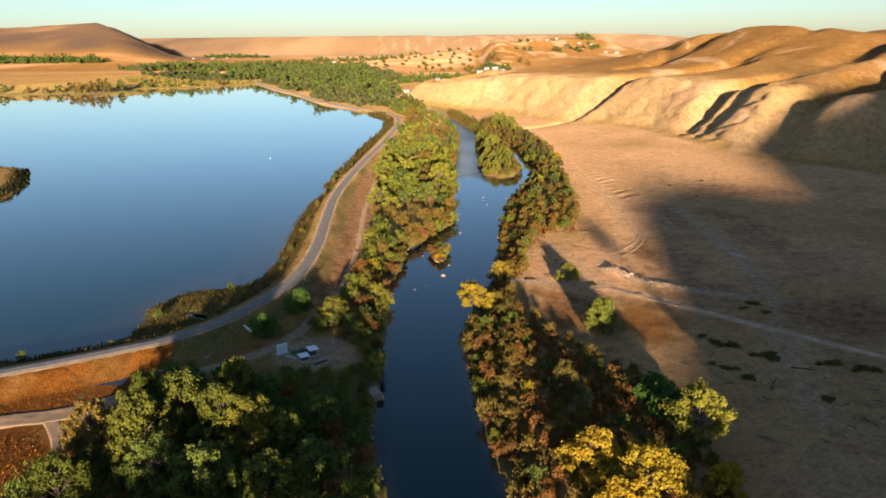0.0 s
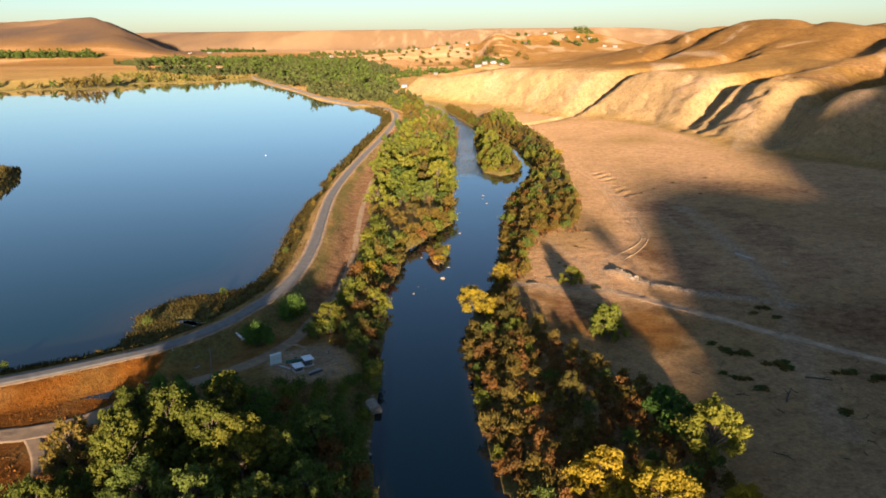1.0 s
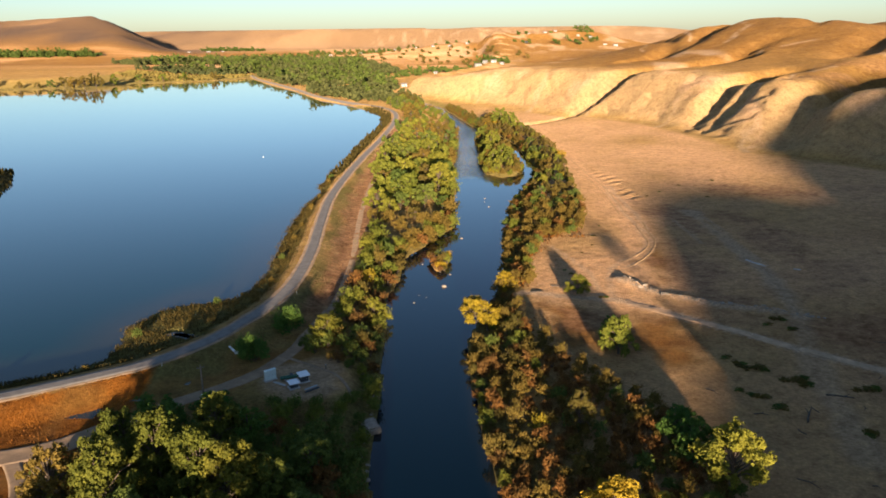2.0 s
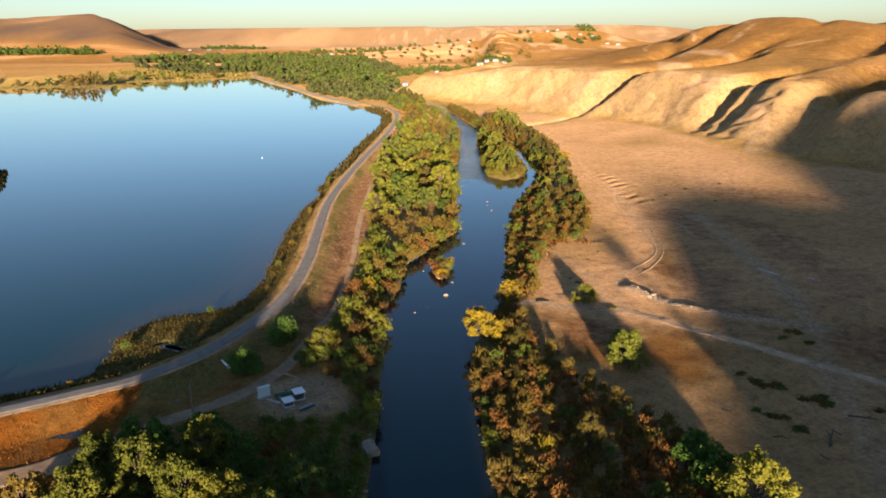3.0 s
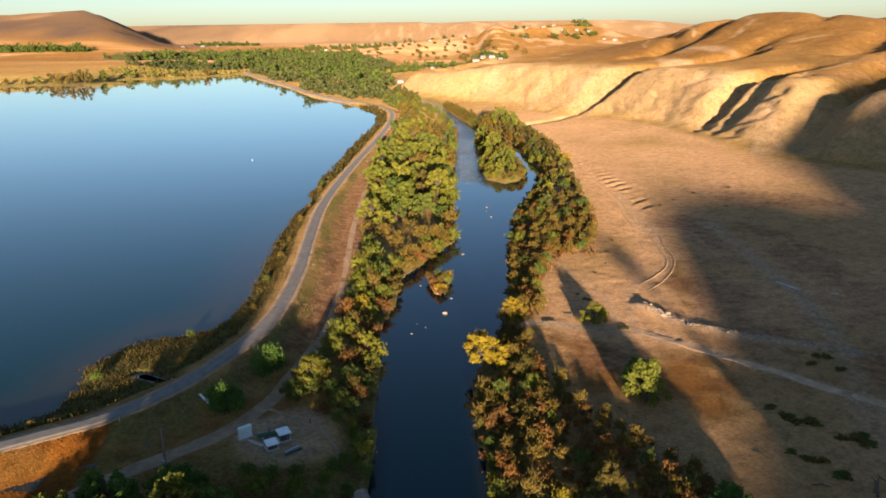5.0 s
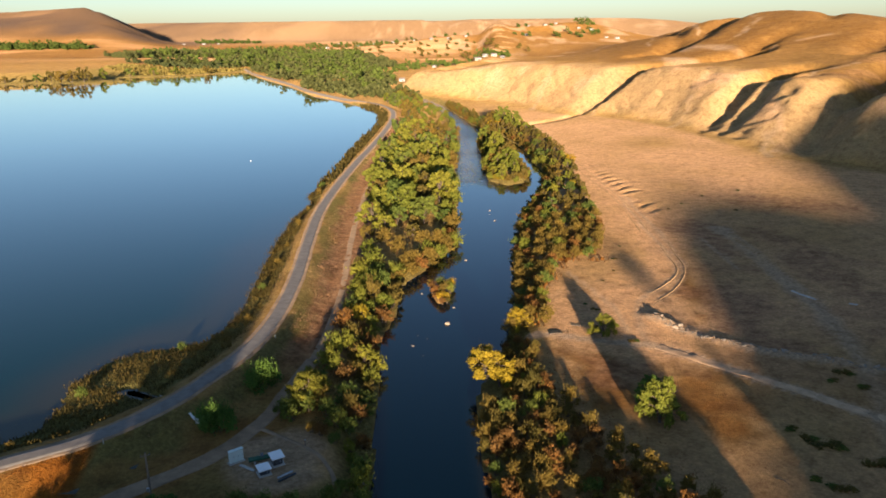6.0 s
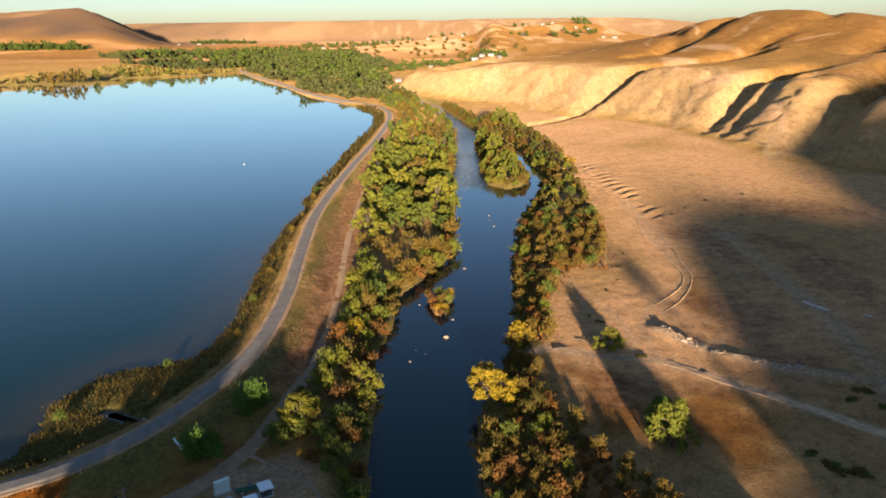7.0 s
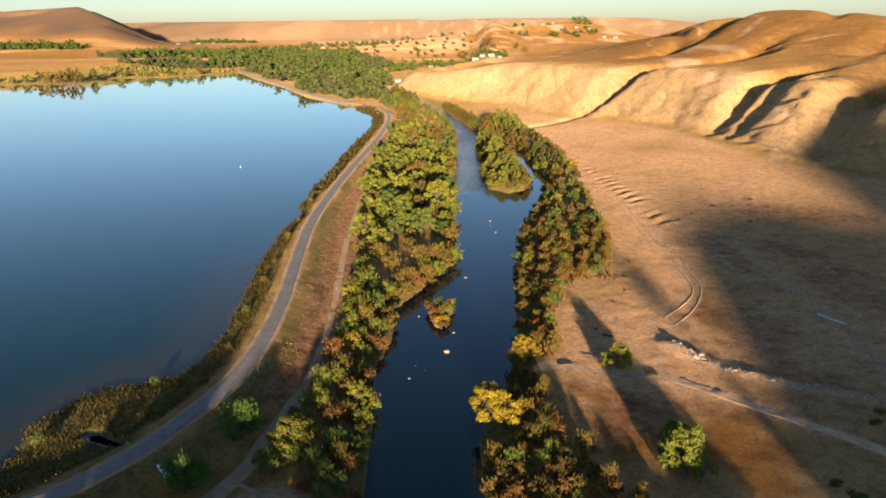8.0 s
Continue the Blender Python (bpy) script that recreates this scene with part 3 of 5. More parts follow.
def water_sheet(name, x0, x1, y0, y1, nx, ny, z, outline, mat, label, riffle=False):
    ax, ay = np.linspace(x0, x1, nx), np.linspace(y0, y1, ny)
    px, py = (v.ravel() for v in np.meshgrid(ax, ay, indexing="ij"))
    d = -signed(px, py, outline)
    f = grid_faces(nx, ny)
    keep = (d[f] > -9 - (x1 - x0) / nx).any(axis=1)
    f = f[keep]
    used, idx = np.unique(f, return_inverse=True)
    f = idx.reshape(f.shape)
    px, py, d = px[used], py[used], d[used]
    me = make_mesh(name, np.stack([px, py, np.full(len(px), z)], 1), f, mat)
    shallow = smooth(17, 1, d + 16 * fbm(px, py, 24, 3)) * smooth(300, 200, py)
    rough = 1.0 * smooth(300, 325, py + 12 * fbm(px, py, 9, 2)) * smooth(30, 20, px) * (0.75 + 0.8 * fbm(px, py, 14, 3)) if riffle else 0 * px
    if riffle:
        shallow = 0.2 * smooth(2.0, 0, d)
    foam_glint = 0.75 * smooth(306, 316, py + 10 * fbm(px, py, 8, 2)) * smooth(21, 17, px) * smooth(640, 560, py) * smooth(-0.2, 0.16, fbm(px, py, 9, 3)) if riffle else 0 * px
    cover(me, np.clip(np.stack([shallow, rough, foam_glint], 1), 0, 1))
    return tagged(new(name, me), label, "water", kind="structure")


water_sheet("lake_water", -720, -25, 60, 1070, 130, 190, LAKE_Z, LAKE, LAKE_WATER, "calm blue lake held behind a levee road")
water_sheet("river_water", -80, 60, -600, 740, 140, 670, RIVER_Z, RIVER, RIVER_WATER, "dark slow river with a riffle upstream", True)


def resample(line, step):
    pts = np.array(line, float)
    # Catmull-Rom through the points
    out = []
    ext = np.vstack([2 * pts[0] - pts[1], pts, 2 * pts[-1] - pts[-2]])
    for k in range(1, len(ext) - 2):
        p0, p1, p2, p3 = ext[k - 1:k + 3]
        n = max(2, int(np.hypot(*(p2 - p1)) / step))
        for u in np.arange(n) / n:
            out.append(0.5 * (2 * p1 + (p2 - p0) * u + (2 * p0 - 5 * p1 + 4 * p2 - p3) * u ** 2 + (3 * p1 - p0 - 3 * p2 + p3) * u ** 3))
    out.append(pts[-1])
    return np.array(out)


def strip_mesh(name, line, width, mat, lift, step=1.5, across=5, ragged=0.0, poke=0.0):
    c = resample(line, step)
    t = np.gradient(c, axis=0)
    t /= np.linalg.norm(t, axis=1)[:, None]
    side = np.stack([t[:, 1], -t[:, 0]], 1)
    rows = []
    for k in range(across):
        u = k / (across - 1) - 0.5
        w = width * (1 + ragged * fbm(c[:, 0] * 1.0 + 40 * u, c[:, 1], 6, 2))
        p = c + side * (u * w)[:, None]
        z = terrain(p[:, 0], p[:, 1]) + lift + poke * fbm(p[:, 0], p[:, 1], 1.6, 3) - (0.3 if k in (0, across - 1) else 0)
        rows.append(np.column_stack([p, z]))
    v = np.stack(rows, 0).reshape(-1, 3)
    return make_mesh(name, v, grid_faces(across, len(c)), mat)


tagged(new("levee_road", strip_mesh("levee_road", ROAD, 3.0, ASPHALT, 0.18, 1.2, 9, 0.05)), "pale worn paved levee road beside the lake", "road", kind="structure")
tagged(new("road_shoulder", strip_mesh("road_shoulder", ROAD, 4.6, GRAVEL, 0.05, 0.8, 15, 0.25, 0.16)), "pale dirt shoulder of the levee road", "road shoulder", kind="structure")
tagged(new("dirt_path", strip_mesh("dirt_path", PATH_LOW[4:12], 3.2, GRAVEL, 0.06, 0.7, 11, 0.45, 0.16)), "pale dirt service track below the levee", "path", kind="structure")
tagged(new("dirt_road", strip_mesh("dirt_road", PATH_LOW[:6], 4.8, GRAVEL, 0.1, 0.7, 13, 0.3, 0.16)), "broad pale dirt road at the levee foot", "dirt road", kind="structure")
SPUR = [(-59.5, 104), (-56.6, 100.5), (-53.6, 96), (-50.6, 90), (-48.5, 82)]
tagged(new("dirt_spur", strip_mesh("dirt_spur", SPUR, 2.6, GRAVEL, 0.05, 0.7, 9, 0.5, 0.16)), "pale dirt spur that turns into the grove", "dirt road", kind="structure")
DUST = plain("field_dust", (0.43, 0.275, 0.155), 0.95, 0.1, 0.35, 0.5, 0, 0.05)
tagged(new("field_track", strip_mesh("field_track", TRACK_A[3:], 2.3, DUST, 0.07, 0.6, 11, 0.8, 0.32)), "pale dusty vehicle track across the dry field", "track", kind="structure")
SANDY = plain("wheel_pressed_sand", (0.42, 0.255, 0.12), 0.95, 0.1, 0.3, 0.9, 0, 0.05)
SANDY.node_tree.nodes["Principled BSDF"].inputs["Diffuse Roughness"].default_value = 0.6
for k, line in enumerate(RUTS):
    if k in (0, 1):
        tagged(new("wheel_track", strip_mesh("wheel_track", line, 0.5, SANDY, 0.09, 0.5, 5, 0.7, 0.06)), "pale wheel track pressed into the dry field", "track", kind="structure")
for off, turn in ((-1.7, 1.3), (0.9, 2.1)):
    line = [(x + off + 0.8 * math.sin(0.03 * y + turn), y) for x, y in resample(TRACK_B[4:8], 9)]
    tagged(new("wheel_track", strip_mesh("wheel_track", line, 0.5, SANDY, 0.08, 0.6, 5, 0.8, 0.06)), "pale wheel track pressed into the dry field", "track", kind="structure")
CHALK = plain("chalky_soil", (0.56, 0.50, 0.42), 0.95, 0.1, 0.2, 1.5, 0, 0.03)
for line, width in (([(74.6, 187.8), (75.6, 184.8), (77.0, 181.8)], 0.8), ([(82.0, 178.8), (83.2, 177.8)], 0.6)):
    tagged(new("soil_scar", strip_mesh("soil_scar", line, width, CHALK, 0.12, 0.3, 7, 1.4, 0.22)), "bare pale chalky scar in the dry field", "bare soil", kind="structure")
tagged(new("foot_path", strip_mesh("foot_path", PATH_LOW[11:], 1.9, GRAVEL, 0.04, 0.7, 9, 0.6, 0.2)), "narrow worn dirt path along the levee foot", "path", kind="structure")

# ================= plants =================
def tube(path, radii, sides=6):
    """A tapered round limb through the points."""
    path = [Vector(p) for p in path]
    v, f = [], []
    for k, (p, r) in enumerate(zip(path, radii)):
        d = (path[min(k + 1, len(path) - 1)] - path[max(k - 1, 0)]).normalized()
        a = d.orthogonal().normalized()
        b = d.cross(a)
        v += [p + (a * math.cos(2 * math.pi * i / sides) + b * math.sin(2 * math.pi * i / sides)) * r for i in range(sides)]
    for k in range(len(path) - 1):
        for i in range(sides):
            j = (i + 1) % sides
            f.append((k * sides + i, k * sides + j, (k + 1) * sides + j, (k + 1) * sides + i))
    return [tuple(p) for p in v], f


def join_parts(pieces):
    v, f, n = [], [], 0
    for pv, pf in pieces:
        v += list(pv)
        f += [tuple(i + n for i in q) for q in pf]
        n += len(pv)
    return v, f


def leaf_cloud(rng, lobes, count, size):
    """Small folded leaf sprays in clumps over uneven lobes (x, y, z, radius, flattening)."""
    lobes = np.array(lobes)
    m = int(np.clip(count / len(lobes) / 14, 1, 8))
    if m > 1:
        k = np.repeat(np.arange(len(lobes)), m)
        d = rng.normal(size=(len(k), 3))
        d[:, 2] += 0.45
        d /= np.linalg.norm(d, axis=1)[:, None]
        flat = np.stack([np.ones(len(k)), np.ones(len(k)), lobes[k, 4]], 1)
        rad = lobes[k, 3]
        at = lobes[k, :3] + d * flat * (rad * (0.4 + 0.5 * rng.random(len(k))))[:, None]
        lobes = np.column_stack([at, rad * (0.34 + 0.28 * rng.random(len(k))), 0.75 + 0.35 * rng.random(len(k))])
        outward = d
    else:
        outward = np.zeros((len(lobes), 3))
    w = lobes[:, 3] ** 2
    k = rng.choice(len(lobes), count, p=w / w.sum())
    d = rng.normal(size=(count, 3))
    d[:, 2] += 0.3
    d /= np.linalg.norm(d, axis=1)[:, None]
    r = lobes[k, 3] * (1.12 - 0.75 * rng.random(count) ** 1.6)
    c = lobes[k, :3] + d * r[:, None] * np.stack([np.ones(count), np.ones(count), lobes[k, 4]], 1)
    nrm = d + 0.5 * outward[k] + 0.5 * rng.normal(size=(count, 3))
    nrm /= np.linalg.norm(nrm, axis=1)[:, None]
    u = np.cross(nrm, rng.normal(size=(count, 3)))
    u /= np.linalg.norm(u, axis=1)[:, None]
    t = np.cross(nrm, u)
    s = (size * (0.55 + 0.9 * rng.random(count)))[:, None]
    fold = nrm * s * 0.28
    v = np.stack([c - u * s * 0.7, c + t * s * 0.5 - fold, c + u * s * 0.7, c - t * s * 0.5 - fold], 1).reshape(-1, 3)
    return v, np.arange(count * 4).reshape(-1, 4)


def tree_meshes(seed, H, R, leaves, size, leaf, trunk_share=0.35, lobes=11, flat=0.8, lean=0.0, bare=0.0, lobe_size=1.0, stout=1.0):
    """Trunk with limbs, and crown, of one tree of height H and crown radius R."""
    rng = np.random.default_rng(seed)
    lb, pieces = [], []
    top = H * 0.78
    bend = np.array([lean * H, 0.15 * H * rng.normal() * 0.3, 0])
    axis_at = lambda z: np.array([bend[0] * (max(z, 0) / H) ** 1.3, bend[1] * (z / H), z])
    r0 = (0.028 * H + 0.05) * stout
    pieces.append(tube([axis_at(z) for z in np.linspace(-0.4, top, 6)], np.linspace(r0, r0 * 0.25, 6)))
    for k in range(lobes):
        a = 2.4 * k + rng.random()
        u = (k + 0.5) / lobes
        z = H * (trunk_share + (0.93 - trunk_share) * (0.12 + 0.8 * u))
        reach = R * (0.72 - 0.42 * abs(u - 0.4)) * (0.6 + 0.75 * rng.random()) * (1.15 - 0.45 * u)
        rad = lobe_size * R * (0.25 + 0.25 * rng.random()) * (1.05 - 0.2 * u)
        p = axis_at(z) + np.array([math.cos(a) * reach, math.sin(a) * reach, 0])
        p[2] = min(p[2], H - rad * flat)
        lb.append((*p, rad, flat * (0.8 + 0.3 * rng.random())))
        s = axis_at(min(top, z * 0.6))
        m = (s + p) / 2 + np.array([0, 0, 0.06 * H])
        pieces.append(tube([s, m, p], (r0 * 0.42, r0 * 0.26, r0 * 0.08), 4 if leaves > 2000 else 3))
        if bare:
            for _ in range(3):
                q = p + rng.normal(size=3) * rad * 0.9
                pieces.append(tube([m, (m + q) / 2 + np.array([0, 0, 0.1]), q], (r0 * 0.16, r0 * 0.1, r0 * 0.03), 4))
    v, f = leaf_cloud(rng, lb, leaves, size)
    tv, tf = join_parts(pieces)
    return make_mesh("trunk", tv, tf, BARK), make_mesh("crown", v, f, leaf, False)


def bush_meshes(seed, H, R, leaves, size, leaf):
    """Many stems from the ground under a low, ragged crown."""
    rng = np.random.default_rng(seed)
    lb, pieces = [], []
    for k in range(9):
        a, u = 2.4 * k + rng.random(), math.sqrt((k + 0.4) / 9)
        rad = R * (0.36 + 0.2 * rng.random())
        p = np.array([math.cos(a) * R * 0.66 * u, math.sin(a) * R * 0.66 * u, H * (0.72 - 0.38 * u * u) * (0.8 + 0.4 * rng.random())])
        lb.append((*p, rad, 0.85 + 0.5 * rng.random()))
        pieces.append(tube([(p[0] * 0.2, p[1] * 0.2, -0.2), (p[0] * 0.6, p[1] * 0.6, p[2] * 0.55), tuple(p + np.array([0, 0, rad * 0.6]))], (0.07, 0.05, 0.015), 4))
    v, f = leaf_cloud(rng, lb, leaves, size)
    # upright sprays that break the outline
    m = leaves // 7
    i = rng.choice(len(lb), m)
    L = np.array(lb)[i]
    c = L[:, :3] + rng.normal(size=(m, 3)) * L[:, 3:4] * 0.55
    c[:, 2] = L[:, 2] + L[:, 3] * (0.7 + 0.5 * rng.random(m))
    a = rng.random(m) * 6.28
    w = np.stack([np.cos(a), np.sin(a), 0 * a], 1) * size * 0.3
    up = np.stack([rng.normal(size=m) * 0.3, rng.normal(size=m) * 0.3, np.ones(m)], 1) * size * 1.7
    sv = np.stack([c - w, c + w, c + w * 0.3 + up, c - w * 0.3 + up], 1).reshape(-1, 3)
    v = np.vstack([v, sv])
    f = np.arange(len(v)).reshape(-1, 4)
    tv, tf = join_parts(pieces)
    me = make_mesh("foliage", v, f, leaf, False)
    return make_mesh("trunk", tv, tf, BARK), me


def plant(name, meshes, x, y, scale, turn, label, category, group="", sink=0.0, tall=1.0):
    root = tagged(new(name), label, category, group)
    root.empty_display_size = 0.3
    root.matrix_world = Matrix.LocRotScale((x, y, height(x, y) - sink), Euler((0, 0, turn)), (scale, scale, scale * tall))
    for me in meshes:
        new(me.name.split(".")[0], me).parent = root
    return root


def scatter(seed, poly, gap, keep=None, limit=5000):
    """Places inside an outline, no two nearer than gap."""
    rng = np.random.default_rng(seed)
    p = np.array(poly)
    lo, hi = p.min(0), p.max(0)
    n = int(min(60000, 14 * (hi - lo).prod() / gap ** 2))
    q = lo + rng.random((n, 2)) * (hi - lo)
    q = q[inside(q[:, 0], q[:, 1], poly)]
    if keep is not None:
        q = q[keep(q[:, 0], q[:, 1])]
    cells, out = {}, []
    for x, y in q:
        i, j = int(x // gap), int(y // gap)
        if any((x - a) ** 2 + (y - b) ** 2 < gap * gap for di in (-1, 0, 1) for dj in (-1, 0, 1) for a, b in cells.get((i + di, j + dj), ())):
            continue
        cells.setdefault((i, j), []).append((x, y))
        out.append((x, y))
        if len(out) >= limit:
            break
    return out


NEAR_TREES = {
    "green": [tree_meshes(11 + k, 10, 4.4, 4600, 0.29, LEAF_GROVE_DIM, 0.24, 30, 0.85, 0.0, 0.0, 0.68) for k in range(4)],
    "deep": [tree_meshes(31 + k, 9, 4.2, 3900, 0.3, LEAF_DEEP, 0.18, 28, 0.85, 0.0, 0.0, 0.7) for k in range(3)],
    "yellow": [tree_meshes(41 + k, 9, 4.2, 4600, 0.29, LEAF_YELLOW, 0.16, 28, 0.85, 0.0, 0.0, 0.72) for k in range(2)],
    "shade": [tree_meshes(36 + k, 9, 4.2, 3900, 0.28, LEAF_SHADE, 0.12, 28, 0.9, 0.0, 0.0, 0.75) for k in range(2)],
    "bright": [tree_meshes(66, 10, 4.4, 4600, 0.29, LEAF_GREEN, 0.2, 30, 0.85, 0.0, 0.0, 0.68)],
    "young": [tree_meshes(55 + k, 6, 3.4, 3400, 0.27, LEAF_GREEN, 0.04, 26, 0.95, 0.0, 1.0, 0.7) for k in range(3)],
    "olive": [tree_meshes(47 + k, 9, 4.0, 4000, 0.28, LEAF_OLIVE, 0.18, 28, 0.85, 0.0, 1.0, 0.68) for k in range(2)],
}
MID_TREES = {
    "green": [tree_meshes(61 + k, 8.5, 4.0, 1050, 0.5, LEAF_GREEN, 0.16, 18, 0.8, 0.0, 0.0, 0.88) for k in range(4)],
    "deep": [tree_meshes(71 + k, 8, 3.8, 1050, 0.5, LEAF_DEEP, 0.16, 18, 0.8, 0.0, 0.0, 0.88) for k in range(2)],
    "olive": [tree_meshes(81 + k, 7.5, 3.6, 1000, 0.5, LEAF_OLIVE, 0.14, 18, 0.8, 0.0, 0.0, 0.88) for k in range(3)],
    "yellow": [tree_meshes(88, 7, 3.5, 1000, 0.5, LEAF_YELLOW, 0.2, 10)],
}
FAR_TREES = {kind: [tree_meshes(161 + 7 * i + k, 8.2, 3.9, 560, 0.68, leaf, 0.16, 14, 0.85, 0.0, 0.0, 0.9) for k in range(3)]
             for i, (kind, leaf) in enumerate({"green": LEAF_GREEN, "deep": LEAF_DEEP, "olive": LEAF_OLIVE, "yellow": LEAF_YELLOW}.items())}
BUSHES = {
    "olive": [bush_meshes(101 + k, 3.2, 1.9, 560, 0.27, LEAF_OLIVE) for k in range(3)],
    "rust": [bush_meshes(111 + k, 2.9, 1.8, 560, 0.27, LEAF_RUST) for k in range(3)],
    "deep": [bush_meshes(121 + k, 3.0, 2.0, 560, 0.27, LEAF_DEEP) for k in range(3)],
    "green": [bush_meshes(131 + k, 3.2, 2.0, 560, 0.27, LEAF_GREEN) for k in range(3)],
    "yellow": [bush_meshes(141 + k, 3.0, 1.9, 560, 0.27, LEAF_YELLOW) for k in range(2)],
}
ROUND_BUSHES = [bush_meshes(151 + k, 4.6, 3.0, 3200, 0.24, LEAF_SHADE) for k in range(2)]
TREE_LABEL = {
    "green": "leafy green cottonwood tree lit by low sun", "deep": "dark green riverside willow tree in shade",
    "young": "young bright green tree with many low limbs", "shade": "full dark green tree standing in shade", "bright": "bright yellow green cottonwood tree at the field edge",
    "olive": "olive green willow tree turning brown", "yellow": "bright yellow autumn cottonwood tree",
}
BUSH_LABEL = {
    "olive": "olive brown willow bush on the river bank", "rust": "rust brown dry bush on the river bank", "deep": "dark green bush on the river bank",
    "green": "fresh green bush beside the water", "yellow": "yellow leaved bush beside the water",
}
_pick = random.Random(5)


def near_tree(kind, x, y, H, R, group="riverside trees", k=None, sink=0.0):
    m = NEAR_TREES[kind][_pick.randrange(len(NEAR_TREES[kind])) if k is None else k]
    base_h, base_r = {"green": (10, 4.4), "bright": (10, 4.4), "deep": (9, 4.2), "yellow": (9, 4.2), "shade": (9, 4.2), "olive": (9, 4.0), "young": (6, 3.4)}[kind]
    s = R / base_r
    return plant("cottonwood_tree" if kind in ("green", "bright", "yellow", "young") else "willow_tree", m, x, y, s, _pick.random() * 6.28, TREE_LABEL[kind], "tree", group, sink, (H / base_h) / s)


def bush(kind, x, y, s, group, sink=0.1):
    return plant("bush", _pick.choice(BUSHES[kind]), x, y, s, _pick.random() * 6.28, BUSH_LABEL[kind], "bush", group, sink, 0.8 + 0.5 * _pick.random())


# the grove beside the lower track
for kind, x, y, H, R in [
        ("olive", -45.5, 90, 10.0, 4.0), ("green", -41.5, 100, 9.5, 3.6), ("green", -38.5, 88, 11.8, 4.6), ("green", -35.0, 95, 11.8, 4.4), ("green", -30.0, 101, 10.5, 4.0),
        ("green", -28.5, 91, 11.8, 4.6), ("green", -24.2, 88.5, 11, 4.4), ("deep", -27.5, 80, 9, 4.4), ("deep", -16.5, 97, 6.5, 3.0), ("green", -43.5, 77.5, 9, 4.0),
        ("shade", -32.0, 107.5, 7.5, 3.8), ("shade", -39.0, 106.5, 7.8, 3.9), ("shade", -26.0, 103.5, 7.0, 3.4), ("deep", -20.5, 91, 7, 3.4), ("deep", -15.5, 84, 7, 3.4),
        ("deep", -20, 80, 8, 3.8), ("deep", -34, 82, 9, 4.0)]:
    near_tree(kind, x, y, H, R, "grove below the levee")
# single trees of the right bank
for kind, x, y, H, R in [
        ("yellow", 19.5, 84.5, 8.0, 4.2), ("yellow", 24.8, 81.0, 8.5, 4.6), ("yellow", 21.0, 76.0, 7.0, 4.0), ("yellow", 34.6, 80.5, 6.0, 2.5), ("bright", 35.0, 92.6, 10.6, 4.6),
        ("shade", 32.6, 99.5, 7.6, 3.2), ("shade", 32.0, 104.5, 6.5, 2.8), ("olive", 19.3, 107.8, 7.0, 2.3)]:
    near_tree(kind, x, y, H, R, "trees behind the right bank")
near_tree("young", 31.1, 134.8, 7.4, 3.5, "trees on the dry field")
near_tree("shade", 30.4, 138.4, 6.2, 2.5, "trees on the dry field")
near_tree("young", 29.4, 166.2, 4.6, 2.6, "trees on the dry field")
near_tree("yellow", 14.2, 173.0, 5.2, 2.8, "yellow trees at the water")
lean_tree = tree_meshes(400, 7.6, 4.1, 4600, 0.28, LEAF_YELLOW, 0.26, 28, 0.85, 0.42, 1.0, 0.7)
plant("cottonwood_tree", lean_tree, 9.0, 149.0, 1.0, math.pi, "bright yellow autumn cottonwood leaning over the river", "tree", "yellow trees at the water", 0.0, 0.95)
near_tree("young", -13.8, 155.2, 5.2, 2.6, "riverside trees")
near_tree("green", -21.0, 141.5, 7.2, 3.5, "riverside trees", 1, 1.5)
for kind, x, y, sc in [("rust", -16.5, 148.2, 1.05), ("rust", -13.3, 137.9, 0.95), ("olive", -14.6, 139.4, 1.0), ("rust", -11.8, 131.4, 0.8), ("rust", -17.8, 131.6, 0.7), ("olive", -19.2, 132.6, 0.6), ("green", -12.6, 150.8, 0.9), ("deep", -15.8, 134.6, 0.9), ("deep", -17.4, 136.6, 1.0), ("deep", -14.2, 134.0, 0.8),
                       ("deep", -20.8, 138.8, 0.9), ("olive", -19.0, 139.6, 0.9), ("green", -22.6, 139.2, 0.8), ("deep", -24.0, 137.4, 0.9), ("deep", -22.6, 135.8, 0.8), ("green", -13.6, 129.4, 0.6), ("green", -13.0, 127.0, 0.5), ("deep", -15.4, 142.4, 1.0), ("deep", -12.8, 143.6, 0.8), ("olive", -12.6, 146.2, 0.8), ("green", -18.6, 151.6, 0.9), ("deep", -20.4, 147.6, 0.9), ("olive", -15.2, 151.8, 0.9), ("deep", -15.6, 130.2, 0.6), ("deep", -12.2, 140.6, 0.7), ("green", -22.8, 150.8, 0.5)]:
    plant("bush", BUSHES[kind][int(abs(x * 7)) % len(BUSHES[kind])], x, y, sc, x, BUSH_LABEL[kind], "bush", "brush on the left bank", 0.1)
for x, y, k in [(-33.0, 133.0, 0), (-29.3, 146.0, 1)]:
    plant("bush", ROUND_BUSHES[k], x, y, 1.0, x, "round dense dark green bush on the levee slope", "bush", "round bushes at the pump yard", 0.2)
# unseen trees behind the eye, added to shade the grove, bank and field
for kind, x, y, H, R in [("deep", -22, 56, 14, 5.0), ("deep", -14.5, 57, 14, 4.8), ("deep", -9.5, 54, 13, 4.0), ("green", -30, 60, 12, 5), ("green", 35.5, 57, 12, 4.6), ("deep", 52, 56, 13, 5), ("green", 60, 60, 12, 5)]:
    near_tree(kind, x, y, H, R, "woodland downstream")


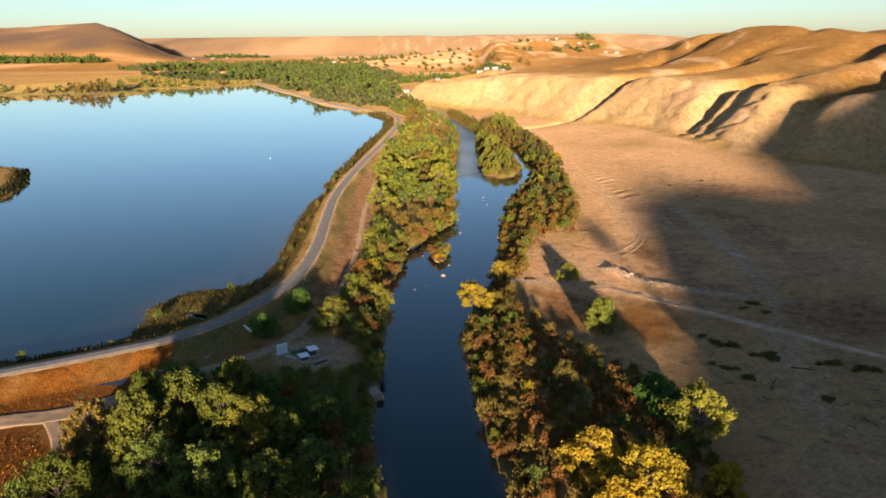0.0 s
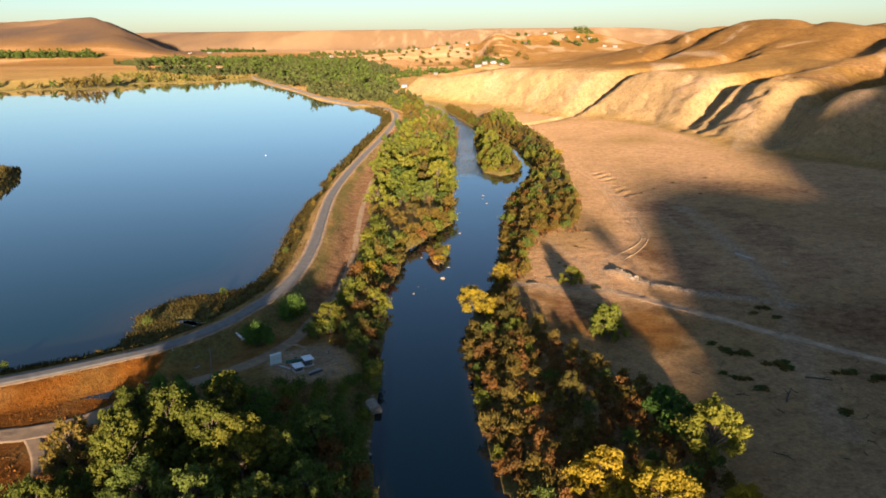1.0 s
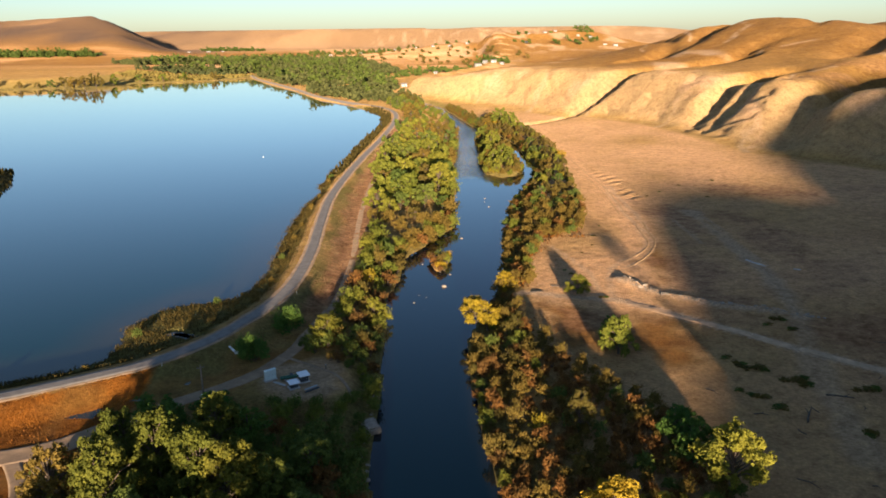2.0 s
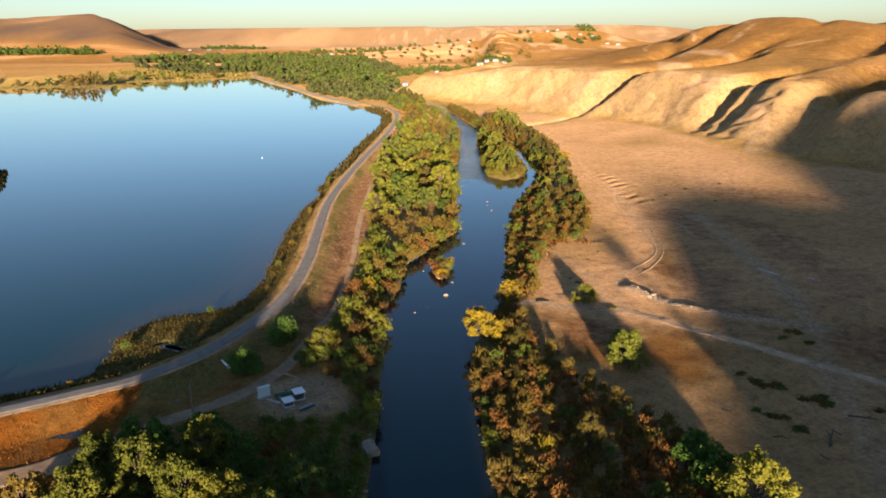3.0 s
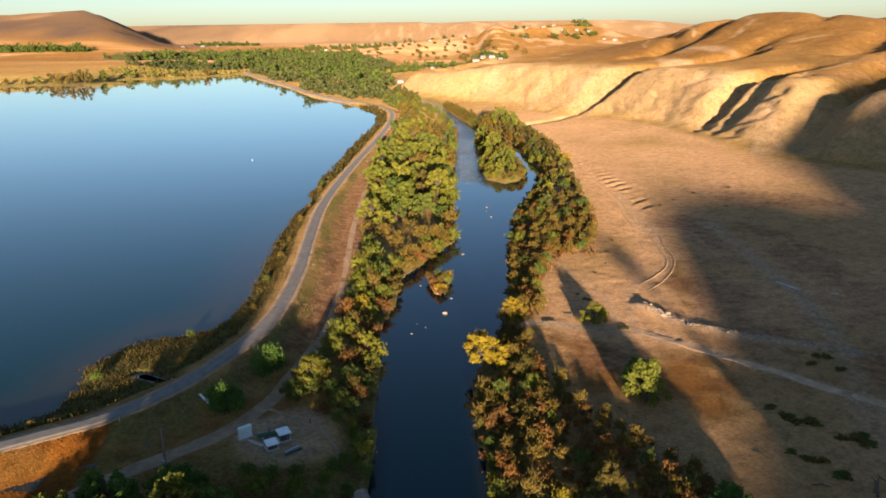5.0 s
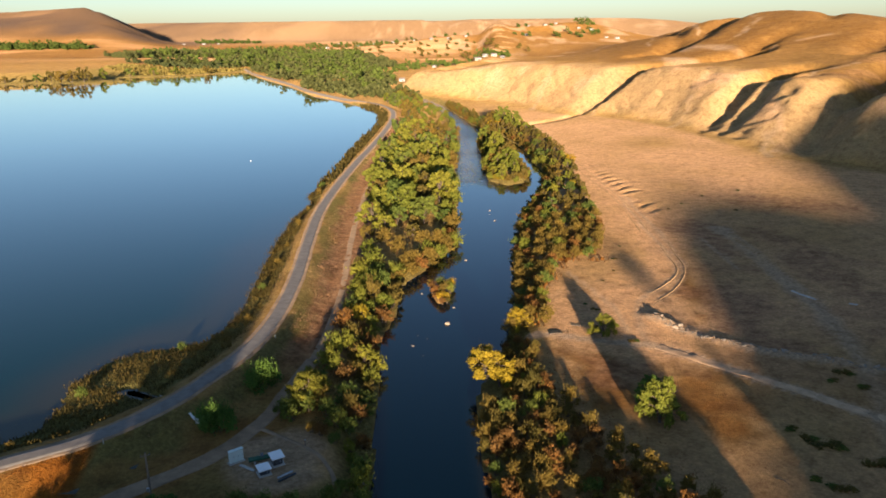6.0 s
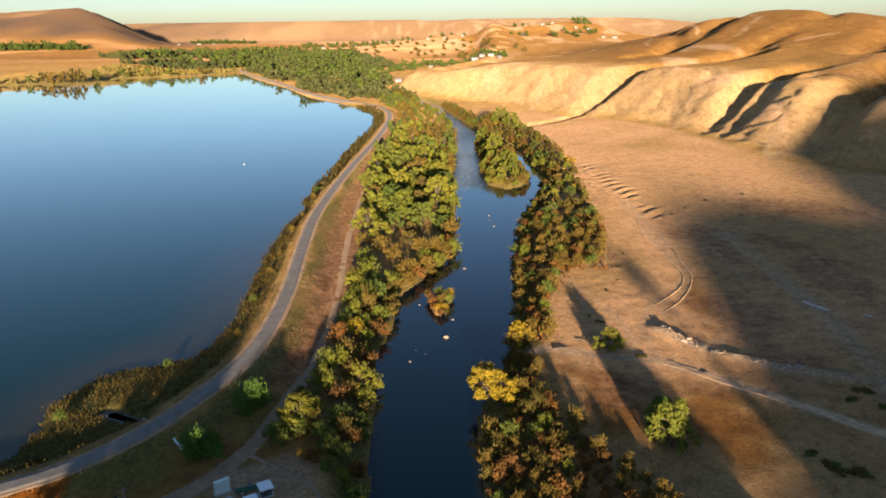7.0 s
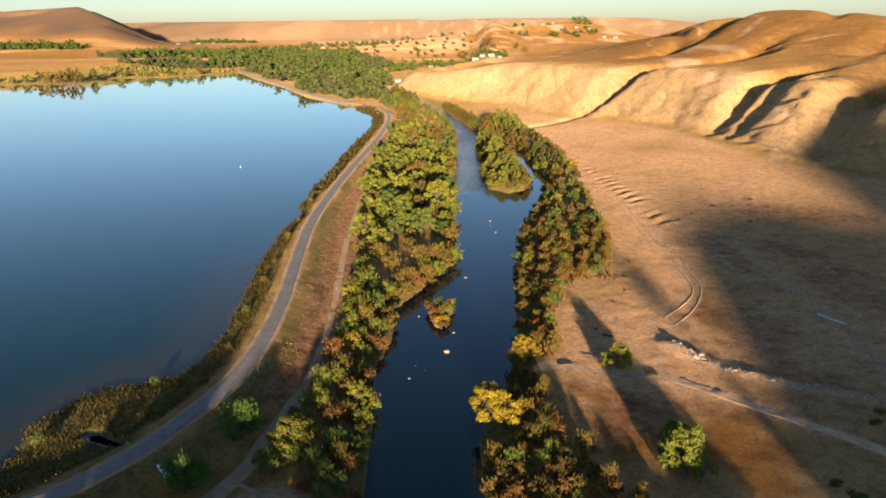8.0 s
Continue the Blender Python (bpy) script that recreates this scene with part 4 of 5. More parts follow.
# out of view, added so its crown throws the lone shadow on the field
shadow_tree = tree_meshes(410, 25.5, 3.4, 1800, 0.4, LEAF_DEEP, 0.8, 14, 1.0, 0.0, 0.0, 1.0, 0.25)
plant("cottonwood_tree", shadow_tree, 51.5, 28.0, 1.0, 0.4, "unseen tall bare-stemmed tree added for a lone shadow on the field", "tree", "woodland downstream")


def river_left_x(y):
    return np.interp(y, [p[1] for p in RIVER_LEFT], [p[0] for p in RIVER_LEFT])


def weighted(weights):
    names = list(weights)
    return _pick.choices(names, [weights[n] for n in names])[0]


off_path = lambda px, py: (seg_distance(px, py, PATH_LOW) > 3.2) & (seg_distance(px, py, ROAD) > 6.5)
off_yard = lambda px, py: np.hypot((px + 23) * 0.9, py - 125) > 9.5
dry = lambda px, py: np.maximum(signed(px, py, RIVER), -signed(px, py, RIVER_ISLE)) > 0.4

brush = {k: [] for k in BUSHES}
# left bank, near: brush between the lower track and the water
L_NEAR = [(-52, 74), (-8, 74), (-8, 96), (-9.6, 118), (-10, 132), (-11, 150), (-12, 170), (-10, 182), (-10, 204), (-22, 204), (-20.5, 175), (-20, 160), (-23, 146), (-24, 136), (-19, 128), (-20, 118), (-34, 112), (-50, 100)]
for x, y in scatter(201, L_NEAR, 2.9, lambda a, b: off_path(a, b) & off_yard(a, b) & dry(a, b)):
    if 126 < y < 153 and x > -25:
        continue
    low = y < 128
    edge = x > river_left_x(y) - 3.0
    kind = weighted({"deep": 6, "green": 2, "rust": 1} if low else {"rust": 2, "olive": 3.5, "green": 2.8, "deep": 3.2, "yellow": 0.3} if not edge else {"rust": 2, "olive": 3, "green": 4, "yellow": 0.6})
    size = (0.55 if low and y > 104 else 0.85) + 0.45 * _pick.random()
    if low:
        brush[kind].append((x, y, size))
    else:
        bush(kind, x, y, size, "brush on the left bank")
# left bank, the wood upstream
L_WOOD = [(-21, 204), (-10, 204), (-5, 211), (-1, 224), (4, 234), (4.6, 256), (5.6, 282), (6, 316), (5.8, 360), (8, 416), (11, 459), (6, 536), (-4, 585), (-20, 640), (-40, 600), (-24, 540), (-21, 480), (-23, 405), (-25, 345), (-25, 300), (-22, 257), (-20.5, 225)]
for x, y in scatter(202, L_WOOD, 5.9, lambda a, b: off_path(a, b) & dry(a, b) & ((seg_distance(a, b, PATH_LOW) > 5.6) | (fbm(a, b, 20, 2) > 0.06))):
    edge = x > river_left_x(y) - 3.5
    if y > 430 and x > -16:
        brush[weighted({"olive": 4, "green": 4, "deep": 1})].append((x, y, 0.7 + 0.4 * _pick.random()))
    elif y < 228 or edge:
        kind = weighted({"olive": 4, "green": 4, "rust": 0.8, "yellow": 0.2})
        brush[kind].append((x, y, 1.0 + 0.7 * _pick.random()))
    else:
        kind = weighted({"green": 5.2, "olive": 2.8, "deep": 2.8})
        s = 0.58 + 0.85 * _pick.random() ** 1.4 * smooth(225, 260, np.array(y)).item()
        plant("cottonwood_tree" if kind == "green" else "willow_tree", _pick.choice((MID_TREES if y < 340 else FAR_TREES)[kind]), x, y, s, _pick.random() * 6.28, TREE_LABEL[kind], "tree", "wood on the left bank", 0.2)
# right bank, near and far brush
R_NEAR = [(9, 76), (36, 76), (36, 98), (33, 112), (27, 124), (20, 135), (18, 144), (14, 153), (16.5, 160), (14, 168), (11.5, 167), (7.5, 157), (5, 147), (4.9, 132), (5.4, 116), (6.3, 106), (8.1, 93)]
for x, y in scatter(203, R_NEAR, 2.0, dry):
    if math.hypot(x - 5.5, y - 147.5) < 4.6:
        continue
    shore = x < 14
    kind = weighted({"olive": 6, "rust": 4.5, "deep": 0.4, "green": 0.12, "yellow": 0.12} if shore else {"olive": 5, "rust": 3.5, "deep": 1.0, "green": 0.1})
    if (shore and x < 11) or y > 128:
        bush(kind, x, y, 0.55 + 0.35 * _pick.random(), "brush on the right bank")
    else:
        brush[kind].append((x, y, 0.55 + 0.35 * _pick.random()))
R_FAR = [(12, 171), (20, 172), (21, 190), (29, 212), (38, 213), (44, 240), (48, 275), (51, 310), (54, 345), (54, 400), (48, 445), (38, 470), (25, 490), (14, 560), (2, 610), (9.6, 551), (17, 501), (22, 465), (33, 442), (39, 400), (39.3, 364), (41.4, 336), (38, 314), (31, 289), (24.8, 267), (18.2, 225), (17, 208), (14.9, 189)]
for x, y in scatter(204, R_FAR, 2.75, lambda a, b: dry(a, b) & (b < 262)):
    brush[weighted({"olive": 7, "rust": 2, "deep": 1.6, "green": 0.35})].append((x, y, 0.7 + 0.4 * _pick.random()))
for x, y in scatter(205, R_FAR, 4.0, lambda a, b: (np.maximum(signed(a, b, RIVER), -signed(a, b, RIVER_ISLE)) > 2.4) & (b >= 262)):
    kind = weighted({"olive": 6, "green": 1.5, "deep": 1, "yellow": 0.35})
    s = 0.38 + 0.2 * _pick.random() + (0.12 if y > 420 else 0)
    plant("willow_tree", _pick.choice((MID_TREES if y < 340 else FAR_TREES)[kind]), x, y, s, _pick.random() * 6.28, TREE_LABEL[kind], "tree", "low willows on the right bank", 0.3)
for x, y in scatter(206, RIVER_ISLE, 4.0, lambda a, b: signed(a, b, RIVER_ISLE) < -2.6):
    kind = weighted({"olive": 4, "green": 4})
    plant("willow_tree", _pick.choice((MID_TREES if y < 340 else FAR_TREES)[kind]), x, y, 0.5 + 0.45 * _pick.random() * (1 if y > 335 else 0.3), _pick.random() * 6.28, TREE_LABEL[kind], "tree", "trees on the river island", 0.3)
for x, y in scatter(207, RIVER_ISLE, 2.4, lambda a, b: (signed(a, b, RIVER_ISLE) > -2.8) & (signed(a, b, RIVER_ISLE) < -0.7)):
    brush[weighted({"olive": 5, "green": 2, "yellow": 1})].append((x, y, 0.6 + 0.4 * _pick.random()))
for x, y in scatter(208, [(30, 262), (20, 262), (22, 280), (34, 318), (36, 345), (30, 430), (20, 470), (12, 520), (0, 590), (4, 600), (24, 520), (40, 470), (60, 440), (60, 262)], 2.6, lambda a, b: (np.maximum(signed(a, b, RIVER), -signed(a, b, RIVER_ISLE)) > 0.6) & (signed(a, b, RIVER) < 3.2) & (signed(a, b, RIVER) > 0)):
    brush[weighted({"olive": 5, "green": 2, "rust": 1})].append((x, y, 0.6 + 0.45 * _pick.random()))
for x, y, s, kind in [(35.5, 463, 1.5, "green"), (41, 452, 1.3, "green"), (29, 470, 1.2, "olive"), (27, 352, 1.1, "olive"), (24, 372, 1.1, "green")]:
    plant("cottonwood_tree", MID_TREES[kind][1], x, y, s, 1.0 + x, TREE_LABEL[kind], "tree", "tall trees upstream", 0.3)

for x, y, sc, kind in [(-470, 858, 0.7, "olive"), (-452, 862, 0.6, "olive"), (-440, 866, 0.8, "deep"), (-425, 868, 1.0, "olive"), (-410, 860, 1.0, "olive"), (-398, 858, 1.1, "olive"), (-390, 870, 1.25, "olive"), (-384, 902, 1.0, "green"),
                       (-370, 945, 0.9, "deep"), (-345, 955, 0.8, "green"), (-322, 962, 0.9, "green"), (-290, 985, 0.8, "olive"), (-500, 860, 0.9, "deep"), (-520, 870, 0.8, "olive"), (-205, 262, 0.6, "deep"), (-196, 300, 0.5, "olive")]:
    plant("willow_tree", _pick.choice(FAR_TREES[kind]), x, y, sc * 1.7, x, TREE_LABEL[kind], "tree", "trees on the far lake shore", 0.8)

# far woods of the valley floor, past counting
def far_woods(name, seed, poly, gap, size, label, leaf, tall=1.0, dense=False):
    rng = np.random.default_rng(seed)
    vs, fs, n = [], [], 0
    spots = scatter(seed, poly, gap, None if dense else lambda a, b: fbm(a, b, 90, 3) > -0.06)
    zs = terrain(np.array([p[0] for p in spots]), np.array([p[1] for p in spots]))
    for (x, y), z in zip(spots, zs):
        H = size * (0.5 + 1.0 * rng.random() ** 1.6) * tall
        R = size * 0.55 * (0.7 + 0.6 * rng.random())
        lb = [(x + R * 0.5 * math.cos(2.4 * k), y + R * 0.5 * math.sin(2.4 * k), z + H * (0.3 + 0.12 * k), R * (0.62 - 0.06 * k), 0.8) for k in range(5)]
        v, f = leaf_cloud(rng, lb, 44, size * 0.255)
        tv, tf = tube([(x, y, z - 0.5), (x, y, z + H * 0.5)], (0.3, 0.15), 4)
        vs.append(v)
        fs.append(f + n)
        n += len(v)
        vs.append(np.array(tv))
        fs.append(np.array(tf) + n)
        n += len(tv)
    me = make_mesh(name, np.vstack(vs), np.vstack(fs), leaf, False)
    return tagged(new(name, me), label, "woodland", kind="stuff")


far_woods("valley_wood", 301, [(-30, 560), (-18, 640), (-52, 742), (-50, 830), (-90, 930), (-60, 1100), (-160, 1500), (-420, 1650), (-640, 1500), (-430, 1120), (-270, 1080), (-205, 930), (-120, 720), (-60, 615)], 11.0, 10, "dense green riverside wood across the valley floor", LEAF_FAR)
far_woods("valley_wood_dark", 302, [(-60, 700), (-50, 830), (-90, 960), (-160, 1500), (-420, 1650), (-560, 1450), (-420, 1130), (-270, 1100), (-190, 930)], 18.0, 13, "dark green tall trees across the valley floor", LEAF_DEEP)
far_woods("shore_wood", 303, [(-470, 1105), (-430, 1085), (-300, 1060), (-275, 1080), (-400, 1130)], 10.0, 9, "green trees behind the far lake shore", LEAF_FAR)
far_woods("plain_wood", 304, [(-1300, 1740), (-985, 1722), (-778, 1706), (-770, 1745), (-1000, 1785), (-1300, 1800)], 10.0, 14, "dark belt of trees on the far plain", LEAF_DEEP, 1.1, True)
far_woods("far_belt", 310, [(-760, 2440), (-550, 2350), (-545, 2380), (-740, 2480)], 14.0, 14, "thin belt of trees before the far ridge", LEAF_DEEP, 0.8, True)
far_woods("town_trees", 305, [(-300, 1700), (100, 1250), (160, 1300), (60, 1700), (-250, 2100)], 36.0, 8, "scattered trees between far houses", LEAF_OLIVE)
far_woods("terrace_trees", 307, [(-60, 1000), (10, 1060), (100, 1060), (90, 1130), (-10, 1160), (-60, 1120)], 13.0, 9, "dark trees among the terrace houses", LEAF_DEEP)
far_woods("settlement_trees", 308, [(-330, 1780), (-150, 1850), (90, 1740), (90, 1830), (-120, 2180), (-330, 2060)], 26.0, 9, "dark trees among the far houses", LEAF_DEEP)
far_woods("slope_trees", 309, [(150, 1600), (350, 1530), (375, 1600), (340, 1720), (180, 1830)], 30.0, 10, "scattered dark trees among the hillside houses", LEAF_DEEP)
far_woods("knoll_trees", 306, [(270, 1760), (350, 1770), (345, 1830), (275, 1825)], 15.0, 12, "dark trees round a hilltop house", LEAF_DEEP)

# ================= reeds and grass =================
def blades(name, seed, spots, tall, wide, per, mat, label, category, spread=0.35):
    """Upright bent blades in tufts, past counting."""
    rng = np.random.default_rng(seed)
    p = np.repeat(np.array(spots), per, axis=0)
    n = len(p)
    p = p + rng.normal(size=(n, 2)) * spread
    z = terrain(p[:, 0], p[:, 1])
    h = tall * (0.5 + 0.8 * rng.random(n)) * (0.75 + 0.9 * (fbm(p[:, 0], p[:, 1], 5, 2) + 0.25))
    a = rng.random(n) * 6.28
    w = np.stack([np.cos(a), np.sin(a), 0 * a], 1) * (wide * (0.5 + rng.random(n)))[:, None]
    tip = np.stack([rng.normal(size=n) * 0.25 * h, rng.normal(size=n) * 0.25 * h, h], 1)
    b = np.stack([p[:, 0], p[:, 1], z - 0.1], 1)
    v = np.stack([b - w, b + w, b + w * 0.7 + tip * 0.75, b - w * 0.2 + tip], 1).reshape(-1, 3)
    me = make_mesh(name, v, np.arange(4 * n).reshape(-1, 4), mat, False)
    return tagged(new(name, me), label, category, kind="stuff")


shore_band = lambda px, py, a, b: (signed(px, py, LAKE) > a) & (signed(px, py, LAKE) < b) & (seg_distance(px, py, ROAD) > 3.0)
REED_AREA = [(-112, 96), (-50, 120), (-32, 160), (-31, 200), (-34, 290), (-28, 480), (-44, 580), (-60, 580), (-44, 480), (-50, 300), (-50, 200), (-70, 160), (-100, 130)]
reed_spots = scatter(501, REED_AREA, 0.42, lambda a, b: (seg_distance(a, b, INTAKE) > 1.7) & shore_band(a, b, -0.8, 16.0) & (seg_distance(a, b, ROAD) > 4.4) & (b < 300) & (a < np.interp(b, [p[1] for p in ROAD], [p[0] for p in ROAD]) - 2.5), 26000)
blades("lake_reeds", 502, reed_spots, 0.6, 0.075, 12, REED, "brown and olive reeds along the lake shore", "reeds", 0.6)
far_reeds = scatter(503, REED_AREA, 1.3, lambda a, b: shore_band(a, b, -1.0, 5.4) & (b >= 300), 4000)
blades("far_lake_reeds", 504, far_reeds, 1.7, 0.4, 3, REED, "brown reeds along the upper lake shore", "reeds")
for x, y in scatter(505, REED_AREA, 13.0, lambda a, b: shore_band(a, b, 0.3, 4.0) & (b < 300)):
    brush[weighted({"olive": 4, "deep": 4})].append((x, y, 0.35 + 0.3 * _pick.random()))
blades("peninsula_reeds", 506, scatter(507, PENINSULA, 1.5, lambda a, b: signed(a, b, PENINSULA) > -7, 1500), 1.3, 0.3, 4, REED, "dark reeds over a low spit in the lake", "reeds")
GRASS = foliage("dry_grass", (0.28, 0.16, 0.072), (0.42, 0.25, 0.115), (0.54, 0.335, 0.16), 0.1)
WEED = foliage("rust_weeds", (0.115, 0.04, 0.006), (0.20, 0.073, 0.011), (0.29, 0.112, 0.018), 0.1)
STALK = foliage("dead_stalks", (0.13, 0.068, 0.032), (0.21, 0.115, 0.055), (0.31, 0.185, 0.09), 0.1)
SLOPE = [(-90, 92), (-60, 106), (-50, 112), (-38, 124), (-29, 140), (-24, 160), (-24, 230), (-27, 330), (-24, 460), (-28, 460), (-32, 350), (-34, 260), (-30, 190), (-30, 168), (-33, 155), (-40, 138), (-50, 124), (-66, 114), (-96, 98)]
blades("levee_grass", 511, scatter(512, SLOPE, 0.75, lambda a, b: (seg_distance(a, b, PATH_LOW) > 1.8) & (seg_distance(a, b, ROAD) > 2.8) & (seg_distance(a, b, ROAD) < 5.0) & (a > -46), 6000), 0.16, 0.13, 3, GRASS, "dry tan grass beside the levee road", "grass")
blades("levee_rust_weeds", 529, scatter(530, SLOPE, 0.55, lambda a, b: (seg_distance(a, b, PATH_LOW) > 1.2) & (seg_distance(a, b, PATH_LOW) < 5.5 + 6 * fbm(a, b, 8, 2)) & (seg_distance(a, b, ROAD) > 4.0) & (a > -40) & (b > 148) & (fbm(a, b, 3, 2) > -0.12), 9000), 0.28, 0.13, 4, STALK, "brown dead stalks on the levee slope", "weeds")
SEDGE = foliage("yellow_sedge", (0.15, 0.12, 0.03), (0.21, 0.165, 0.042), (0.29, 0.22, 0.058), 0.1)
blades("far_shore_sedge", 533, scatter(534, [(-415, 985), (-380, 960), (-318, 968), (-272, 1020), (-262, 1062), (-300, 1075), (-420, 1050)], 4.0, lambda a, b: signed(a, b, LAKE) > 0, 1200), 2.6, 1.6, 3, SEDGE, "yellow sedge along the far lake shore", "reeds", 1.5)
GREEN_GRASS = foliage("olive_grass", (0.085, 0.078, 0.026), (0.14, 0.122, 0.04), (0.21, 0.175, 0.06), 0.1)
GROVE_FLOOR = [(-50, 78), (-10, 78), (-11, 132), (-14, 150), (-20, 150), (-19, 130), (-31, 116), (-45, 108)]
blades("levee_green_grass", 513, scatter(514, [(-45, 132), (-34, 124), (-26, 140), (-23, 160), (-23.5, 210), (-26, 330), (-30, 330), (-33, 260), (-30, 210), (-30, 168), (-37, 142)], 0.7, lambda a, b: (seg_distance(a, b, PATH_LOW) > 3.2) & (seg_distance(a, b, ROAD) > 4.0) & (fbm(a, b, 14, 3) > -0.1), 5000), 0.2, 0.14, 3, GREEN_GRASS, "olive green grass on the levee slope", "grass")
blades("grove_grass", 525, scatter(526, GROVE_FLOOR, 0.8, lambda a, b: (seg_distance(a, b, PATH_LOW) > 2.2) & (np.hypot((a + 22) * 0.9, b - 125) > 8), 6000), 0.3, 0.16, 3, GREEN_GRASS, "dark olive grass under the grove", "grass")
FIELD = [(14, 168), (20, 174), (22, 190), (31, 214), (40, 212), (46, 240), (51, 290), (60, 300), (95, 300), (110, 150), (90, 90), (38, 78), (37, 98), (34, 112), (28, 125), (21, 136), (19, 146), (15, 154)]
off_tracks = lambda a, b: (seg_distance(a, b, TRACK_A) > 1.8) & (seg_distance(a, b, TRACK_B) > 2.2)
blades("field_grass", 515, scatter(516, FIELD, 0.85, off_tracks, 22000), 0.1, 0.1, 3, GRASS, "short dry tan grass over the field", "grass")
EDGE = [(19, 136), (28, 125), (34, 112), (37, 98), (40, 98), (37, 114), (31, 127), (24, 138), (24, 150), (30, 158), (18, 166), (14, 168), (13, 156)]
blades("edge_weeds", 522, scatter(519, EDGE, 1.1, off_tracks), 0.22, 0.12, 4, WEED, "rust weeds at the edge of the brush", "weeds")
FRONT = [(-110, 84), (-75, 96), (-60, 104), (-50, 110), (-46, 116), (-48, 126), (-60, 119), (-74, 111), (-112, 94)]
blades("levee_rust_grass", 527, scatter(528, FRONT, 0.7, lambda a, b: (seg_distance(a, b, ROAD) > 2.6) & (seg_distance(a, b, PATH_LOW) > 1.9), 4000), 0.22, 0.14, 4, WEED, "rust orange dry grass on the levee face", "grass")
LOWER = [(-90, 92), (-64, 97), (-58, 98), (-54, 92), (-51, 84), (-50, 72), (-90, 72)]
blades("lower_rust_grass", 531, scatter(532, LOWER, 0.9, None, 2500), 0.35, 0.16, 4, WEED, "rust brown dry weeds below the dirt road", "grass")
R_RUST = [(18, 172), (21, 190), (30, 213), (40, 212), (41, 218), (31, 222), (20, 200), (14, 180)]
blades("bank_weeds", 520, scatter(521, R_RUST, 0.8, lambda a, b: fbm(a, b, 5, 2) > -0.08, 900), 0.7, 0.2, 4, WEED, "tall rust weeds beside the willows", "weeds", 0.9)

# the brush that nobody could count
for x, y, sc, kind in [(-10.5, 203, 1.1, "olive"), (-8, 207, 1.2, "olive"), (-5.6, 212, 1.2, "rust"), (-3.4, 217, 1.3, "olive"), (-1.0, 222, 1.2, "green"), (1.2, 227.5, 1.3, "olive"), (3.4, 232, 1.2, "green"), (-7, 213, 1.3, "olive"), (-4, 221, 1.3, "green"), (-1, 229, 1.4, "olive")]:
    brush[kind].append((x, y, sc))
for kind, spots in brush.items():
    if not spots:
        continue
    vs = []
    zs = terrain(np.array([p[0] for p in spots]), np.array([p[1] for p in spots]))
    for (x, y, sc), z in zip(spots, zs):
        src = _pick.choice(BUSHES[kind])[1]
        co = np.empty(len(src.vertices) * 3, np.float32)
        src.vertices.foreach_get("co", co)
        co = co.reshape(-1, 3) * sc
        a = _pick.random() * 6.28
        vs.append(np.stack([co[:, 0] * math.cos(a) - co[:, 1] * math.sin(a) + x, co[:, 0] * math.sin(a) + co[:, 1] * math.cos(a) + y, co[:, 2] + z - 0.1], 1))
    vs = np.vstack(vs)
    tagged(new("bank_brush", make_mesh("bank_brush", vs, np.arange(len(vs)).reshape(-1, 4), BUSHES[kind][0][1].materials[0], False)), BUSH_LABEL[kind].replace(" bush", " brush"), "brush", kind="stuff")

# ================= stones =================
def stone_mesh(name, seed, rx, ry, rz, mat, cuts=2):
    bm = bmesh.new()
    bmesh.ops.create_icosphere(bm, subdivisions=cuts, radius=1)
    for v in bm.verts:
        k = 1 + 0.5 * (noise.noise(v.co * 1.3 + Vector((seed * 3.7, seed, 0))))
        k += 0.16 * noise.noise(v.co * 3.5 + Vector((seed, 0, 9)))
        v.co = Vector((v.co.x * rx * k, v.co.y * ry * k, v.co.z * rz * k))
    me = bpy.data.meshes.new(name)
    bm.to_mesh(me)
    bm.free()
    me.materials.append(mat)
    return me


stones = [stone_mesh("rock", k, 1.0, 0.75, 0.5, ROCK) for k in range(5)]
for k, (x, y, r, z) in enumerate([(0.6, 178.2, 0.85, 0.15), (-6.1, 167.7, 0.4, 0.03), (5.7, 220.4, 0.55, 0.1), (-5.0, 196.0, 0.4, 0.05), (-10.0, 201.7, 0.7, 0.1), (-5.2, 172.6, 0.22, 0), (-3.4, 170.9, 0.22, 0), (-4.0, 163.5, 0.2, 0),
                                  (16.0, 260.3, 0.5, 0.08), (15.4, 273.4, 0.5, 0.08), (15, 268, 0.35, 0), (2.0, 187.2, 0.4, 0.05)]):
    ob = tagged(new("rock", stones[k % 5]), "pale rock just above the river surface", "rock", "rocks in the river")
    ob.matrix_world = Matrix.LocRotScale((x, y, z - 0.05), Euler((0, 0, k * 1.7)), (0.75 * r, 0.8 * r, 0.8 * r))
for k, (x, y) in enumerate(resample([(-11.2, 133), (-10.9, 120), (-11.0, 112), (-10.2, 103), (-9.6, 96)], 1.6)):
    r = 0.25 + 0.3 * _pick.random()
    ob = tagged(new("rock", stones[k % 5]), "pale boulder of the bank protection", "rock", "boulders on the left bank")
    ob.matrix_world = Matrix.LocRotScale((x + 0.2 - 1.3 * _pick.random(), y + 1.4 * _pick.random(), 0.05 + 0.2 * _pick.random()), Euler((0, 0.2, k * 2.1)), (r, r * 1.2, r))
pts = resample(RUBBLE + [(74, 149)], 0.5)
